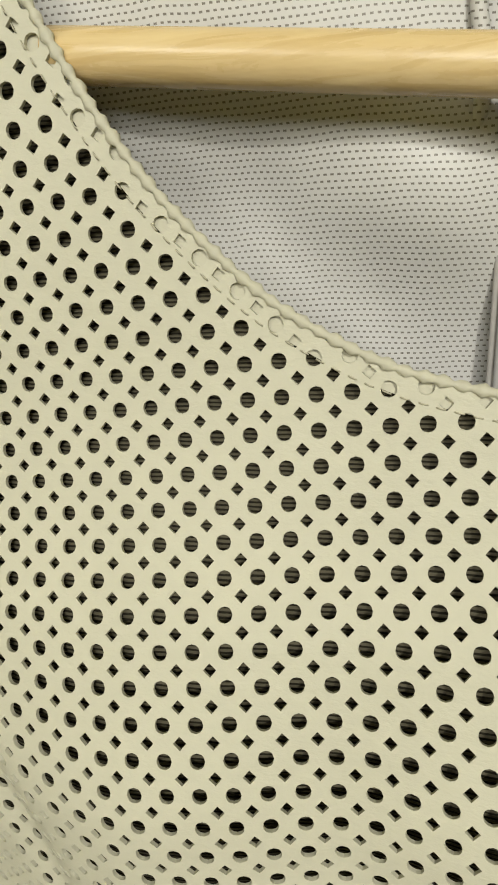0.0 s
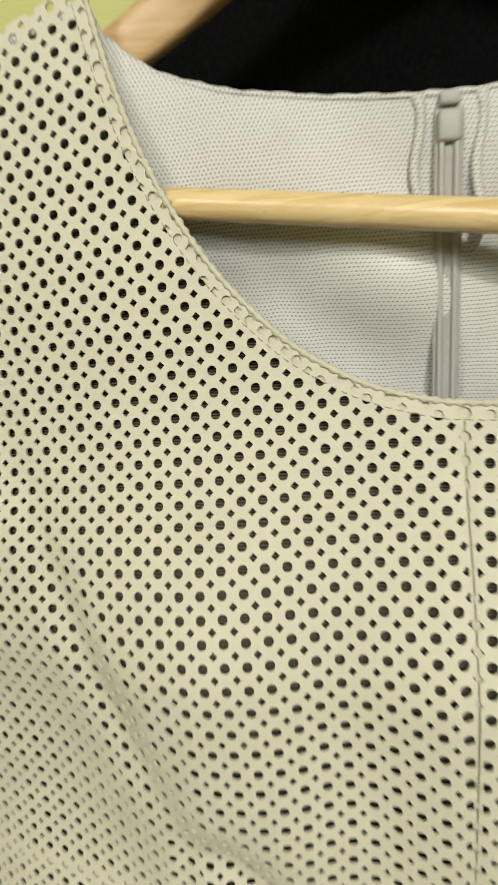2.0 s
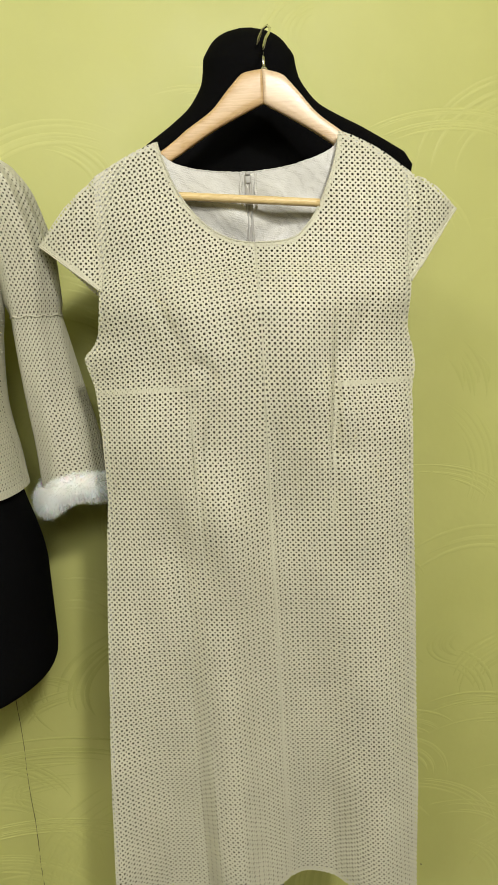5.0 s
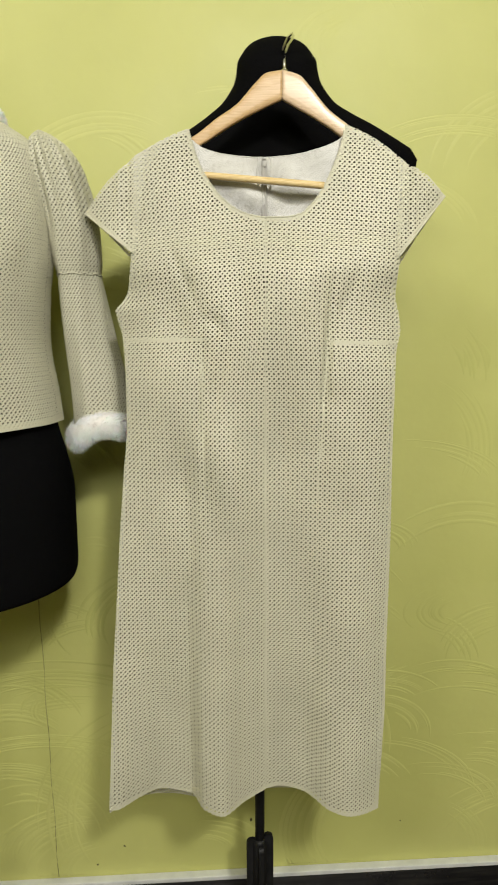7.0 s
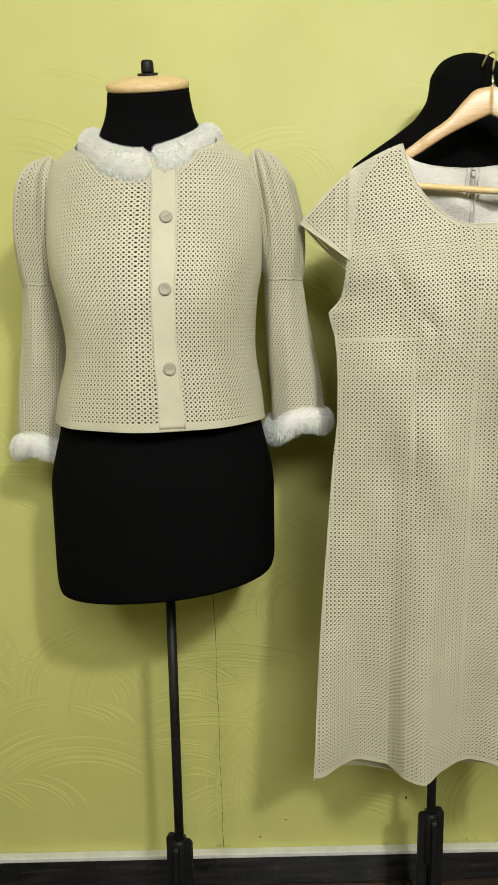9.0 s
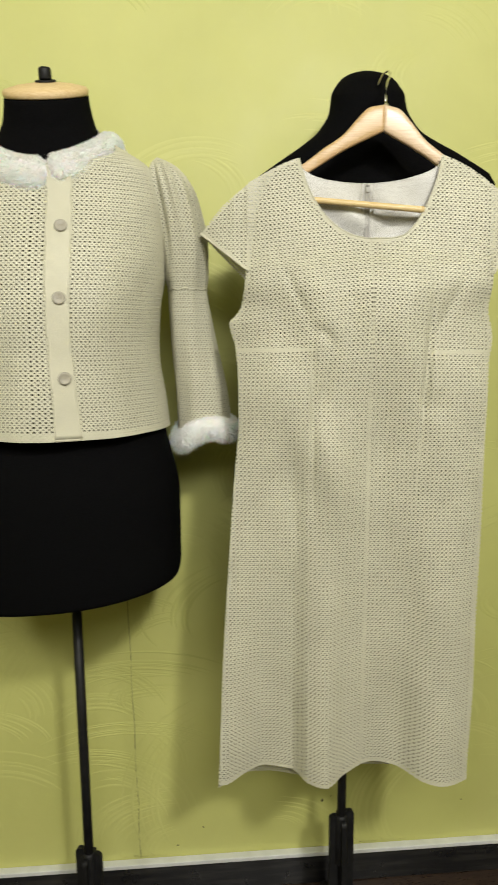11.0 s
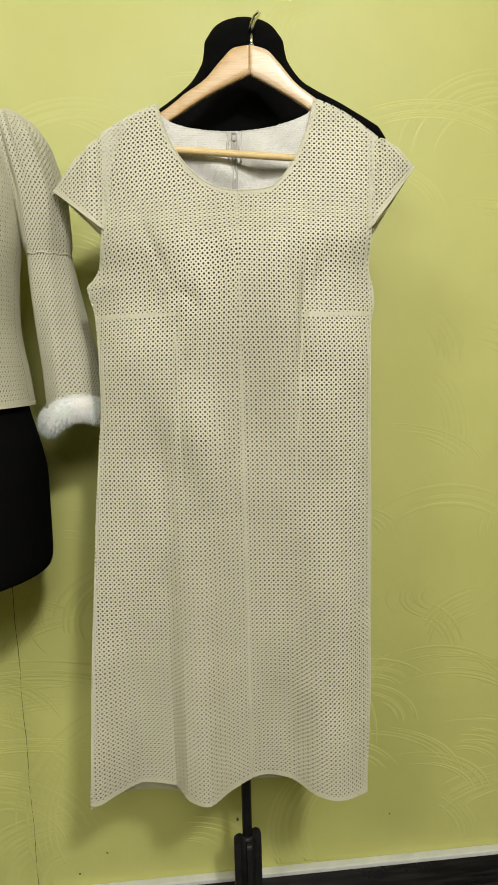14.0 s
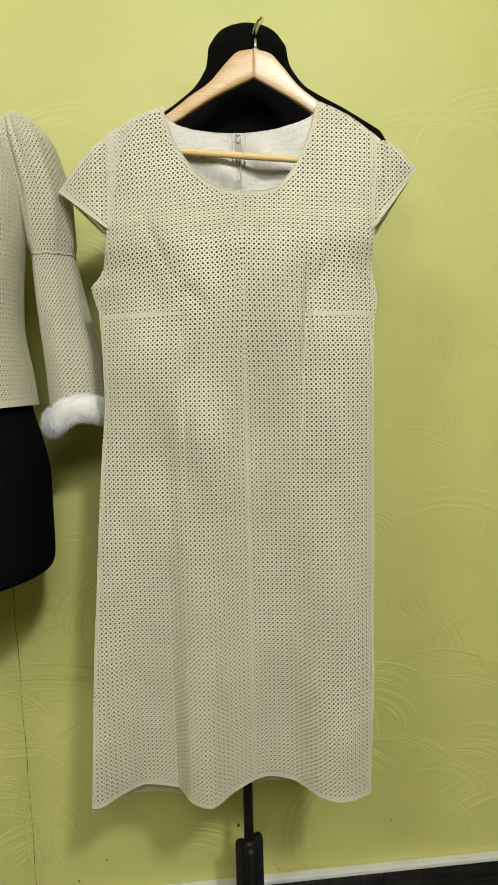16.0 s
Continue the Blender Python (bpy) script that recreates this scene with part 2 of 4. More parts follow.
def perforated(P, inside, box, pitch, centre, seg=2, r=0.232, d=0.20, thick=0.0009, inward=1.0):
    """A sheet over (u, v) mapped by P, punched with round holes and, between them, with small square ones set on
    their points; cut where inside(u, v) falls below zero. Returns vertices and faces."""
    u0, u1, v0, v1 = box
    pu, pv = pitch
    ii = np.arange(math.floor((u0 - centre[0]) / pu), math.ceil((u1 - centre[0]) / pu) + 1)
    jj = np.arange(math.floor((v0 - centre[1]) / pv), math.ceil((v1 - centre[1]) / pv) + 1)
    gi, gj = [a.ravel() for a in np.meshgrid(ii, jj)]
    octa = np.array([(-0.5 + d, -0.5), (0.5 - d, -0.5), (0.5, -0.5 + d), (0.5, 0.5 - d), (0.5 - d, 0.5), (-0.5 + d, 0.5), (-0.5, 0.5 - d), (-0.5, -0.5 + d)])
    ang = np.arctan2(octa[:, 1], octa[:, 0])
    ang = np.unwrap(ang)
    ang = np.append(ang, ang[0] + 2 * math.pi)
    ca = np.concatenate([np.linspace(ang[k], ang[k + 1], seg + 1)[:-1] for k in range(8)])
    circ = r * np.stack([np.cos(ca), np.sin(ca)], 1)
    tmpl = np.concatenate([octa, circ])
    nc = 8 * seg
    tris = []
    for k in range(8):
        o0, o1 = k, (k + 1) % 8
        cs = [8 + (k * seg + s) % nc for s in range(seg + 1)]
        half = len(cs) // 2
        for s in range(seg):
            tris.append((o0 if s < half else o1, cs[s + 1], cs[s]))
        tris.append((o0, o1, cs[half]))
    tris = np.array(tris)
    rims = [(8 + s, 8 + (s + 1) % nc) for s in range(nc)] + [(k, k + 1) for k in (1, 3, 5)] + [(7, 0)]
    U = centre[0] + (gi[:, None] + tmpl[None, :, 0]) * pu
    V = centre[1] + (gj[:, None] + tmpl[None, :, 1]) * pv
    F = inside(U, V)
    full, none = (F > 0).all(1), (F <= 0).all(1)
    nt = len(tmpl)
    uv = np.stack([U[full].ravel(), V[full].ravel()], 1)
    base = (np.arange(full.sum()) * nt)[:, None, None]
    faces = (tris[None] + base).reshape(-1, 3)
    extra_uv, extra_f = [], []
    rim_a, rim_b = [], []
    n0 = len(uv)
    for c in np.nonzero(~full & ~none)[0]:
        cu, cv, cf = U[c], V[c], F[c]
        for t in tris:
            vals = [cf[k] for k in t]
            if max(vals) <= 0:
                continue
            poly = clip_poly([(cu[k], cv[k]) for k in t], vals)
            if len(poly) >= 3:
                s = n0 + len(extra_uv)
                extra_uv += poly
                extra_f.append(list(range(s, s + len(poly))))
        for a, b in rims:
            if cf[a] > 0 and cf[b] > 0:
                rim_a.append((cu[a], cv[a]))
                rim_b.append((cu[b], cv[b]))
    if extra_uv:
        uv = np.concatenate([uv, np.array(extra_uv)])
    key = np.round(uv / np.array([pu, pv]) * 400).astype(np.int64)
    _, first, inv = np.unique(key[:, 0] * 10000019 + key[:, 1], return_index=True, return_inverse=True)
    pts = uv[first]
    verts = P(pts[:, 0], pts[:, 1])
    out = inv[faces].tolist()
    for f in extra_f:
        g = [int(inv[k]) for k in f]
        g = [x for i, x in enumerate(g) if x != g[i - 1]]
        if len(set(g)) == len(g) >= 3:
            out.append(g)
    ra = np.array([r_[0] for r_ in rims])
    rb = np.array([r_[1] for r_ in rims])
    A = np.concatenate([np.stack([U[full][:, ra].ravel(), V[full][:, ra].ravel()], 1), np.array(rim_a).reshape(-1, 2)])
    B = np.concatenate([np.stack([U[full][:, rb].ravel(), V[full][:, rb].ravel()], 1), np.array(rim_b).reshape(-1, 2)])
    pa, pb = P(A[:, 0], A[:, 1]), P(B[:, 0], B[:, 1])
    na, nb = normals(P, A[:, 0], A[:, 1]) * inward * thick, normals(P, B[:, 0], B[:, 1]) * inward * thick
    s, n = len(verts), len(A)
    verts = np.concatenate([verts, pa, pb, pb + nb, pa + na])
    k = np.arange(n)
    out += np.stack([s + k, s + n + k, s + 2 * n + k, s + 3 * n + k], 1).tolist()
    return verts, out


def sheet(P, inside, box, step, offset=0.0):
    """A plain sheet over (u, v), cut like perforated(), moved along its normal."""
    u0, u1, v0, v1 = box
    nu, nv = int((u1 - u0) / step[0]) + 1, int((v1 - v0) / step[1]) + 1
    us, vs = np.linspace(u0, u1, nu + 1), np.linspace(v0, v1, nv + 1)
    gu, gv = np.meshgrid(us, vs)
    F = inside(gu, gv)
    uv = list(zip(gu.ravel().tolist(), gv.ravel().tolist()))
    fl = F.ravel()
    faces = []
    for j in range(nv):
        for i in range(nu):
            q = [j * (nu + 1) + i, j * (nu + 1) + i + 1, (j + 1) * (nu + 1) + i + 1, (j + 1) * (nu + 1) + i]
            vals = [fl[k] for k in q]
            if min(vals) > 0:
                faces.append(q)
            elif max(vals) > 0:
                poly = clip_poly([uv[k] for k in q], vals)
                if len(poly) >= 3:
                    s = len(uv)
                    uv += poly
                    faces.append(list(range(s, s + len(poly))))
    a = np.array(uv)
    pts = P(a[:, 0], a[:, 1]) + normals(P, a[:, 0], a[:, 1]) * offset
    used = sorted({k for f in faces for k in f})
    index = {k: i for i, k in enumerate(used)}
    return pts[used], [[index[k] for k in f] for f in faces]


# ---- room ----
WALL_TURN = radians(5.0)
WALL_D = 0.30
FLOOR_Z = -0.14
STRIP_Z = -0.058
along = Vector((math.cos(WALL_TURN), math.sin(WALL_TURN), 0))
away = Vector((-math.sin(WALL_TURN), math.cos(WALL_TURN), 0))


def in_room(x, d, z):
    """A place x along the far wall, d in front of it (towards the room is negative), at height z."""
    return along * x + away * (WALL_D + d) + Vector((0, 0, z))


ROOM = Matrix((along, away, Vector((0, 0, 1)))).transposed().to_4x4()


def room_block(name, x0, x1, d0, d1, z0, z1, material, bevel=0.0):
    bm = block((x1 - x0, d1 - d0, z1 - z0), bevel=bevel)
    ob = part(name, bm, material, smooth=False)
    ob.matrix_basis = Matrix.Translation(in_room((x0 + x1) / 2, (d0 + d1) / 2, (z0 + z1) / 2)) @ ROOM
    return ob


tagged(room_block("wall_north", -2.6, 2.6, 0, 0.15, FLOOR_Z, 2.5, PLASTER), "lime-yellow decorative plaster wall with combed swirls", "wall", kind="structure")
tagged(room_block("wall_south", -2.6, 2.6, -3.75, -3.6, FLOOR_Z, 2.5, ROOM_PAINT), "plain pale lime wall of the room", "wall", kind="structure")
tagged(room_block("wall_west", -2.75, -2.6, -3.75, 0.15, FLOOR_Z, 2.5, ROOM_PAINT), "plain pale lime wall of the room", "wall", kind="structure")
tagged(room_block("wall_east", 2.6, 2.75, -3.75, 0.15, FLOOR_Z, 2.5, ROOM_PAINT), "plain pale lime wall of the room", "wall", kind="structure")
tagged(room_block("floor", -2.75, 2.75, -3.75, 0.15, FLOOR_Z - 0.1, FLOOR_Z, FLOOR), "dark brown laminate floor", "floor", kind="structure")
tagged(room_block("ceiling", -2.75, 2.75, -3.75, 0.15, 2.5, 2.6, CEILING_PAINT), "plain white ceiling", "ceiling", kind="structure")
tagged(room_block("baseboard", -2.6, 2.6, -0.016, -0.0005, FLOOR_Z, STRIP_Z - 0.011, BLACK_BASE, 0.003), "glossy black skirting board with scuffs", "baseboard", kind="structure")
tagged(room_block("trim", -2.6, 2.6, -0.020, -0.0005, STRIP_Z - 0.0105, STRIP_Z, WHITE_PAINT, 0.002), "thin white strip above the black skirting", "trim", kind="structure")


# ---- dress form and stand ----
def dress_form(name, axis, widths, depths, neck, foot, label):
    """A headless tailor's torso, one mesh: ellipses stacked from hip to neck."""
    bm = bmesh.new()
    zs = [*np.linspace(neck[0], neck[0] + 0.05, 10)[:-1], *np.linspace(neck[0] + 0.05, neck[1] - 0.14, 50)[:-1], *np.linspace(neck[1] - 0.14, neck[1], 46)]
    seg = 56
    rings = []
    for z in zs:
        a, b, cx, cy = float(widths(z)), float(depths[0](z)), float(depths[1](z)), float(depths[2](z))
        ring = []
        for k in range(seg):
            t = 2 * math.pi * k / seg
            c, s = math.cos(t), math.sin(t)
            e = 0.92
            dy = b * math.copysign(abs(s) ** e, s)
            lean = 0.42 * min(1.0, max(0.0, (z - neck[1] + 0.075) / 0.05))
            ring.append(bm.verts.new((axis[0] + cx + a * math.copysign(abs(c) ** e, c), axis[1] + cy + dy, z + dy * lean + foot * c * a * max(0.0, 1 - (z - neck[0]) / 0.12))))
        rings.append(ring)
    for a, b in zip(rings, rings[1:]):
        for k in range(seg):
            bm.faces.new((a[k], a[(k + 1) % seg], b[(k + 1) % seg], b[k]))
    bm.faces.new(rings[0][::-1])
    bm.faces.new(rings[-1])
    return tagged(part(name, bm, JERSEY), label, "dress form")


def stand(axis, top, hinge_z, label, tilt):
    """Steel pole with a leg hub and three folding feet."""
    root = thing("form_stand", label, "stand", "stands under the dress forms")
    x, y = axis
    part("pole", tube([(x, y, hinge_z - 0.17), (x, y, top)], 0.0088, 20), BLACK_METAL, root)
    part("hub", lathe([(0.012, 0), (0.0145, 0.004), (0.0145, 0.10), (0.012, 0.106), (0.0095, 0.11)], 24), BLACK_METAL, root).matrix_basis = pose(x, y, hinge_z - 0.115)
    for k, (ang, rise) in enumerate(((tilt, 0.004), (tilt + 180, -0.004), (tilt + 270, -0.01), (tilt + 90, -0.01))):
        bm = bmesh.new()
        h, w = 0.20, 0.0095
        out = [(-w, -h)] + [(-w * math.cos(t), w * math.sin(t)) for t in (math.pi * i / 10 for i in range(11))] + [(w, -h)]
        f = [bm.verts.new((p[0], -0.0045, p[1])) for p in out]
        b = [bm.verts.new((p[0], 0.0045, p[1])) for p in out]
        bm.faces.new(f)
        bm.faces.new(b[::-1])
        for i in range(len(out)):
            j = (i + 1) % len(out)
            bm.faces.new((f[i], f[j], b[j], b[i]))
        bmesh.ops.bevel(bm, geom=[e for e in bm.edges if len(e.link_faces) == 2 and e.calc_face_angle() > 1.0], offset=0.001, segments=2, affect="EDGES")
        plate = part("hinge_plate", bm, BLACK_METAL, root, smooth=False)
        plate.matrix_basis = pose(x, y, hinge_z - 0.0095 + rise, 0, 0, ang) @ pose(0.0155, 0, 0)
        a = radians(ang)
        dx, dy = math.cos(a), math.sin(a)
        part("leg", tube([(x + 0.016 * dx, y + 0.016 * dy, hinge_z - 0.19), (x + 0.05 * dx, y + 0.05 * dy, FLOOR_Z + 0.05), (x + 0.13 * dx, y + 0.13 * dy, FLOOR_Z + 0.009)], [0.008, 0.008, 0.007], 10), BLACK_METAL, root)
        part("rubber_foot", lathe([(0.011, 0.0), (0.012, 0.004), (0.010, 0.016), (0.007, 0.02)], 16), BLACK_METAL, root).matrix_basis = pose(x + 0.13 * dx, y + 0.13 * dy, FLOOR_Z)
    return root


# the form behind the dress
DF = (0.018, 0.155)
dress_form("dress_form", DF,
           curve((0.56, 0.14), (0.58, 0.155), (0.68, 0.172), (0.85, 0.170), (1.00, 0.135), (1.15, 0.16), (1.28, 0.178), (1.335, 0.200), (1.358, 0.214), (1.376, 0.208), (1.394, 0.183), (1.412, 0.154), (1.433, 0.117), (1.450, 0.092), (1.468, 0.077), (1.484, 0.068), (1.500, 0.0645), (1.515, 0.0625), (1.529, 0.0545), (1.541, 0.044), (1.550, 0.027), (1.554, 0.008)),
           (curve((0.56, 0.06), (0.58, 0.075), (0.75, 0.085), (1.0, 0.075), (1.18, 0.082), (1.33, 0.066), (1.41, 0.058), (1.458, 0.055), (1.498, 0.055), (1.515, 0.053), (1.529, 0.048), (1.541, 0.038), (1.550, 0.024), (1.554, 0.008)),
            curve((0.56, -0.012), (1.2, 0.006), (1.36, 0.013), (1.41, 0.010), (1.45, 0.002), (1.56, -0.001)), curve((0.56, 0.0), (1.55, -0.005))),
           (0.56, 1.554), 0.0, "black jersey tailor's dress form standing behind the dress")
stand((-0.012, 0.132), 0.60, 0.158, "black steel pole stand with folding feet under the form", 8)

# the form that wears the jacket
JF = (-0.495, 0.0)
jacket_form = dress_form("dress_form", JF,
           curve((0.690, 0.172), (0.695, 0.179), (0.71, 0.183), (0.73, 0.184), (0.85, 0.184), (0.95, 0.165), (1.08, 0.135), (1.18, 0.145), (1.30, 0.140), (1.34, 0.133), (1.37, 0.108), (1.39, 0.085), (1.41, 0.075), (1.425, 0.069), (1.445, 0.064), (1.464, 0.0615)),
           (curve((0.690, 0.136), (0.697, 0.142), (0.75, 0.146), (0.85, 0.145), (1.0, 0.115), (1.15, 0.122), (1.30, 0.085), (1.385, 0.062), (1.43, 0.056), (1.464, 0.057)),
            curve((0.6, 0.0), (1.48, 0.0)), curve((0.6, 0.0), (1.3, 0.0), (1.48, -0.01))),
           (0.697, 1.464), 0.10, "black jersey tailor's dress form wearing the jacket")
stand((-0.502, 0.048), 0.70, 0.146, "black steel pole stand with folding feet under the form", 172)
cap = thing("neck_cap", "round pale wooden cap on the neck of the form", "cap")
part("disc", lathe([(0.060, 0), (0.0625, 0.002), (0.063, 0.008), (0.060, 0.0115), (0.040, 0.0165), (0.012, 0.0195)], 56), PINE, cap).matrix_basis = pose(JF[0], JF[1] - 0.010, 1.4645, 23)
part("washer", lathe([(0.015, 0), (0.016, 0.001), (0.015, 0.0025)], 28), BLACK_METAL, cap).matrix_basis = pose(JF[0] + 0.002, JF[1] - 0.0178, 1.4825, 23)
part("knob", lathe([(0.0085, 0), (0.0095, 0.002), (0.0095, 0.014), (0.008, 0.017)], 20), BLACK_METAL, cap, "black plastic knob").matrix_basis = pose(JF[0] + 0.002, JF[1] - 0.0185, 1.4845, 10)

SET_BACK = Matrix.Translation((-0.27, 0.048, 1.10)) @ Matrix.Scale(1.044, 4) @ Matrix.Translation((0.27, 0, -1.10))
jacket_form.matrix_basis = SET_BACK
cap.matrix_basis = SET_BACK

# ---- hanger ----
hanger = thing("clothes_hanger", "varnished beech clothes hanger with a steel hook holding the dress", "hanger")
HX, HY = 0.024, 0.027
h_top = curve((0.0, 1.459), (0.022, 1.4545), (0.040, 1.438), (0.064, 1.411), (0.095, 1.389), (0.13, 1.363), (0.17, 1.344))
h_bot = curve((0.0, 1.4195), (0.06, 1.389), (0.12, 1.351), (0.17, 1.326))
cols = []
for k in range(81):
    x = -0.17 + 0.34 * k / 80
    a, b = float(h_top(abs(x))), float(h_bot(abs(x)))
    skew = -0.06 * x
    ring = []
    n = 16
    for i in range(n):
        t = 2 * math.pi * i / n
        c, s = math.cos(t), math.sin(t)
        ring.append((HX + x, HY + (0.0065 if abs(x) < 0.1 else 0.0045) * math.copysign(abs(c) ** 0.4, c), (a + b) / 2 + skew + (a - b) / 2 * math.copysign(abs(s) ** 0.6, s)))
    cols.append(ring)
# left arm takes the shaded tone, right arm the lit one
for lo, hi, material in ((0, 40, BEECH), (40, 80, BEECH_LIT)):
    bm = bmesh.new()
    gap = 0.0002 if lo == 0 else -0.0002
    limb = [[bm.verts.new((p[0] - (gap if k == 40 else 0), p[1], p[2])) for p in cols[k]] for k in range(lo, hi + 1)]
    for a, b in zip(limb, limb[1:]):
        for i in range(16):
            bm.faces.new((a[i], a[(i + 1) % 16], b[(i + 1) % 16], b[i]))
    bm.faces.new(limb[0])
    bm.faces.new(limb[-1][::-1])
    part("shoulder_arm", bm, material, hanger)
rod_at = lambda x: (x, 0.005 - 0.10 * (x + 0.08), 1.3135 - 0.115 * (x + 0.08))
part("trouser_bar", tube([rod_at(-0.089 + 0.171 * k / 24) for k in range(25)], 0.0049, 24), ROD, hanger, "round pale wooden rod")
part("knot", lathe([(0.0011, 0), (0.0009, 0.0003), (0.0004, 0.0005)], 12), BEECH, hanger).matrix_basis = pose(-0.056, -0.0008, 1.3105, 100, 0, 0)
hook = [(0.027, 0.028, 1.458), (0.0275, 0.033, 1.474), (0.029, 0.040, 1.489), (0.033, 0.050, 1.502), (0.0385, 0.060, 1.512), (0.041, 0.070, 1.521), (0.0395, 0.082, 1.529), (0.034, 0.090, 1.528), (0.029, 0.094, 1.520), (0.0265, 0.096, 1.511)]
part("hook", tube(hook, 0.0017, 12), STEEL, hanger, "bright steel wire hook")
part("ferrule", lathe([(0.004, 0), (0.0045, 0.001), (0.0035, 0.003)], 16), STEEL, hanger).matrix_basis = pose(0.0268, 0.0275, 1.4575, -14, 3, 0)

# ---- dress ----
dress = thing("sleeveless_dress", "cream perforated leather shift dress with cap sleeves on a hanger", "dress")
x_left = curve((0.30, -0.250), (0.35, -0.247), (0.55, -0.238), (0.72, -0.227), (0.89, -0.214), (0.97, -0.207), (1.02, -0.207), (1.085, -0.211), (1.115, -0.219), (1.126, -0.221), (1.14, -0.209), (1.157, -0.200), (1.21, -0.193), (1.34, -0.188))
x_right = curve((0.30, 0.176), (0.35, 0.177), (0.45, 0.181), (0.54, 0.184), (0.80, 0.185), (0.96, 0.183), (1.06, 0.185), (1.095, 0.191), (1.11, 0.190), (1.146, 0.183), (1.18, 0.185), (1.33, 0.196))
neck_z = curve((-0.123, 1.45), (-0.108, 1.374), (-0.096, 1.336), (-0.085, 1.313), (-0.066, 1.2865), (-0.043, 1.2665), (-0.021, 1.2565), (0.0, 1.2528), (0.028, 1.2525), (0.048, 1.256), (0.065, 1.270), (0.081, 1.293), (0.094, 1.320), (0.104, 1.346), (0.11, 1.369), (0.122, 1.45))
shoulder_z = curve((-0.23, 1.318), (-0.19, 1.342), (-0.11, 1.379), (0.0, 1.40), (0.11, 1.381), (0.15, 1.362), (0.196, 1.326), (0.23, 1.30))
y_mid = curve((0.33, -0.036), (0.70, -0.038), (0.95, -0.040), (1.03, -0.043), (1.09, -0.047), (1.13, -0.0495), (1.17, -0.048), (1.209, -0.0335), (1.228, -0.021), (1.255, -0.0115), (1.30, -0.004), (1.34, 0.003), (1.39, 0.014))
tilt_z = curve((0.4, 0.0), (0.7, -0.02), (1.05, -0.075), (1.24, -0.075), (1.33, -0.04), (1.4, -0.01))
fold_x = curve((-0.26, -0.030), (-0.235, -0.024), (-0.205, 0.004), (-0.165, 0.030), (-0.122, 0.022), (-0.095, -0.022), (-0.068, -0.036), (-0.030, 0.004), (0.024, 0.036), (0.06, 0.026), (0.10, -0.016), (0.13, -0.028), (0.19, -0.012))
fold_z = curve((0.33, 1.0), (0.42, 0.86), (0.60, 0.52), (0.80, 0.27), (0.97, 0.10), (1.08, 0.0))
hem_front = curve((-0.26, 0.350), (-0.165, 0.358), (-0.07, 0.357), (0.024, 0.362), (0.12, 0.354), (0.19, 0.352))


def gauss(x, s):
    return np.exp(-(x / s) ** 2)


def dress_y(x, z):
    """Depth of the dress front."""
    l, r = x_left(z), x_right(z)
    c = (l + r) / 2
    w = np.clip(np.abs((x - c) / ((r - l) / 2)), 0, 1.1)
    y = y_mid(z) + tilt_z(z) * (x + 0.05) + fold_x(x) * fold_z(z)
    y = y + 0.024 * w ** 6 * (1 - 0.5 * fold_z(z)) * np.clip((1.32 - z) * 6, 0.2, 1)
    bust = gauss(z - 1.125, 0.07)
    y = y + 0.020 * bust * (np.clip((np.abs(x + 0.01) - 0.065) / 0.07, 0, 1) ** 2 * (3 - 2 * np.clip((np.abs(x + 0.01) - 0.065) / 0.07, 0, 1)))
    ring = np.hypot(x + 0.086, z - 1.088)
    y = y + 0.0048 * gauss(ring - 0.025, 0.0085) * np.clip((x + 0.088) * 50 + 0.3, 0, 1) * np.clip((z - 1.07) * 40, 0, 1) - 0.002 * gauss(ring, 0.016)
    y = y + 0.004 * gauss(x + 0.106 + 0.45 * (z - 1.15), 0.008) * gauss(z - 1.17, 0.05) + 0.008 * gauss(x + 0.070 + 0.25 * (1.02 - z), 0.011) * gauss(z - 1.01, 0.05)
    y = y - 0.009 * gauss(x + 0.055 - 0.1 * (0.95 - z), 0.024) * gauss(z - 0.88, 0.10) + 0.008 * gauss(x - 0.02, 0.020) * gauss(z - 0.92, 0.12)
    y = y + 0.0035 * gauss(x - 0.112, 0.012) * gauss(z - 1.0, 0.02) + 0.003 * gauss(x - 0.12 - 0.5 * (z - 1.15), 0.01) * gauss(z - 1.15, 0.05)
    y = y + 0.004 * gauss(x + 0.12 - 0.12 * (0.85 - z), 0.015) * gauss(z - 0.80, 0.12)
    y = y + 0.010 * gauss(x - 0.088 + 0.06 * (1.08 - z), 0.006) * gauss(z - 1.05, 0.095)
    y = y + 0.0055 * gauss(x + 0.089, 0.0045) * gauss(z - 0.97, 0.11)
    y = y + 0.0065 * gauss(x + 0.035 - 0.06 * (1.2 - z), 0.020) * gauss(z - 1.13, 0.07) - 0.004 * gauss(x - 0.052 + 0.10 * (1.2 - z), 0.018) * gauss(z - 1.12, 0.09)
    y = y + 0.005 * gauss(x - 0.09 - 0.5 * (1.0 - z), 0.02) * gauss(z - 1.0, 0.03)
    y = y + 0.0068 * np.sin((x + 0.8 * z) * 26) * gauss(z - 0.93, 0.13) * gauss(x + 0.07, 0.12)
    y = y + 0.0022 * np.sin(x * 60 + 9 * z) * np.sin(z * 17 + 4 * x) * np.clip((1.22 - z) * 8, 0, 1)
    y = y + 0.0007 * gauss(x - 0.0015 * np.sin(z * 20), 0.0016)
    return y


# rows of holes follow the cloth, so they lie closer in height where it slopes
_z = np.linspace(1.42, 0.30, 1400)
_y = dress_y(np.full_like(_z, -0.05), _z)
_s = np.concatenate([[0], np.cumsum(np.hypot(np.diff(_z), np.diff(_y)))])
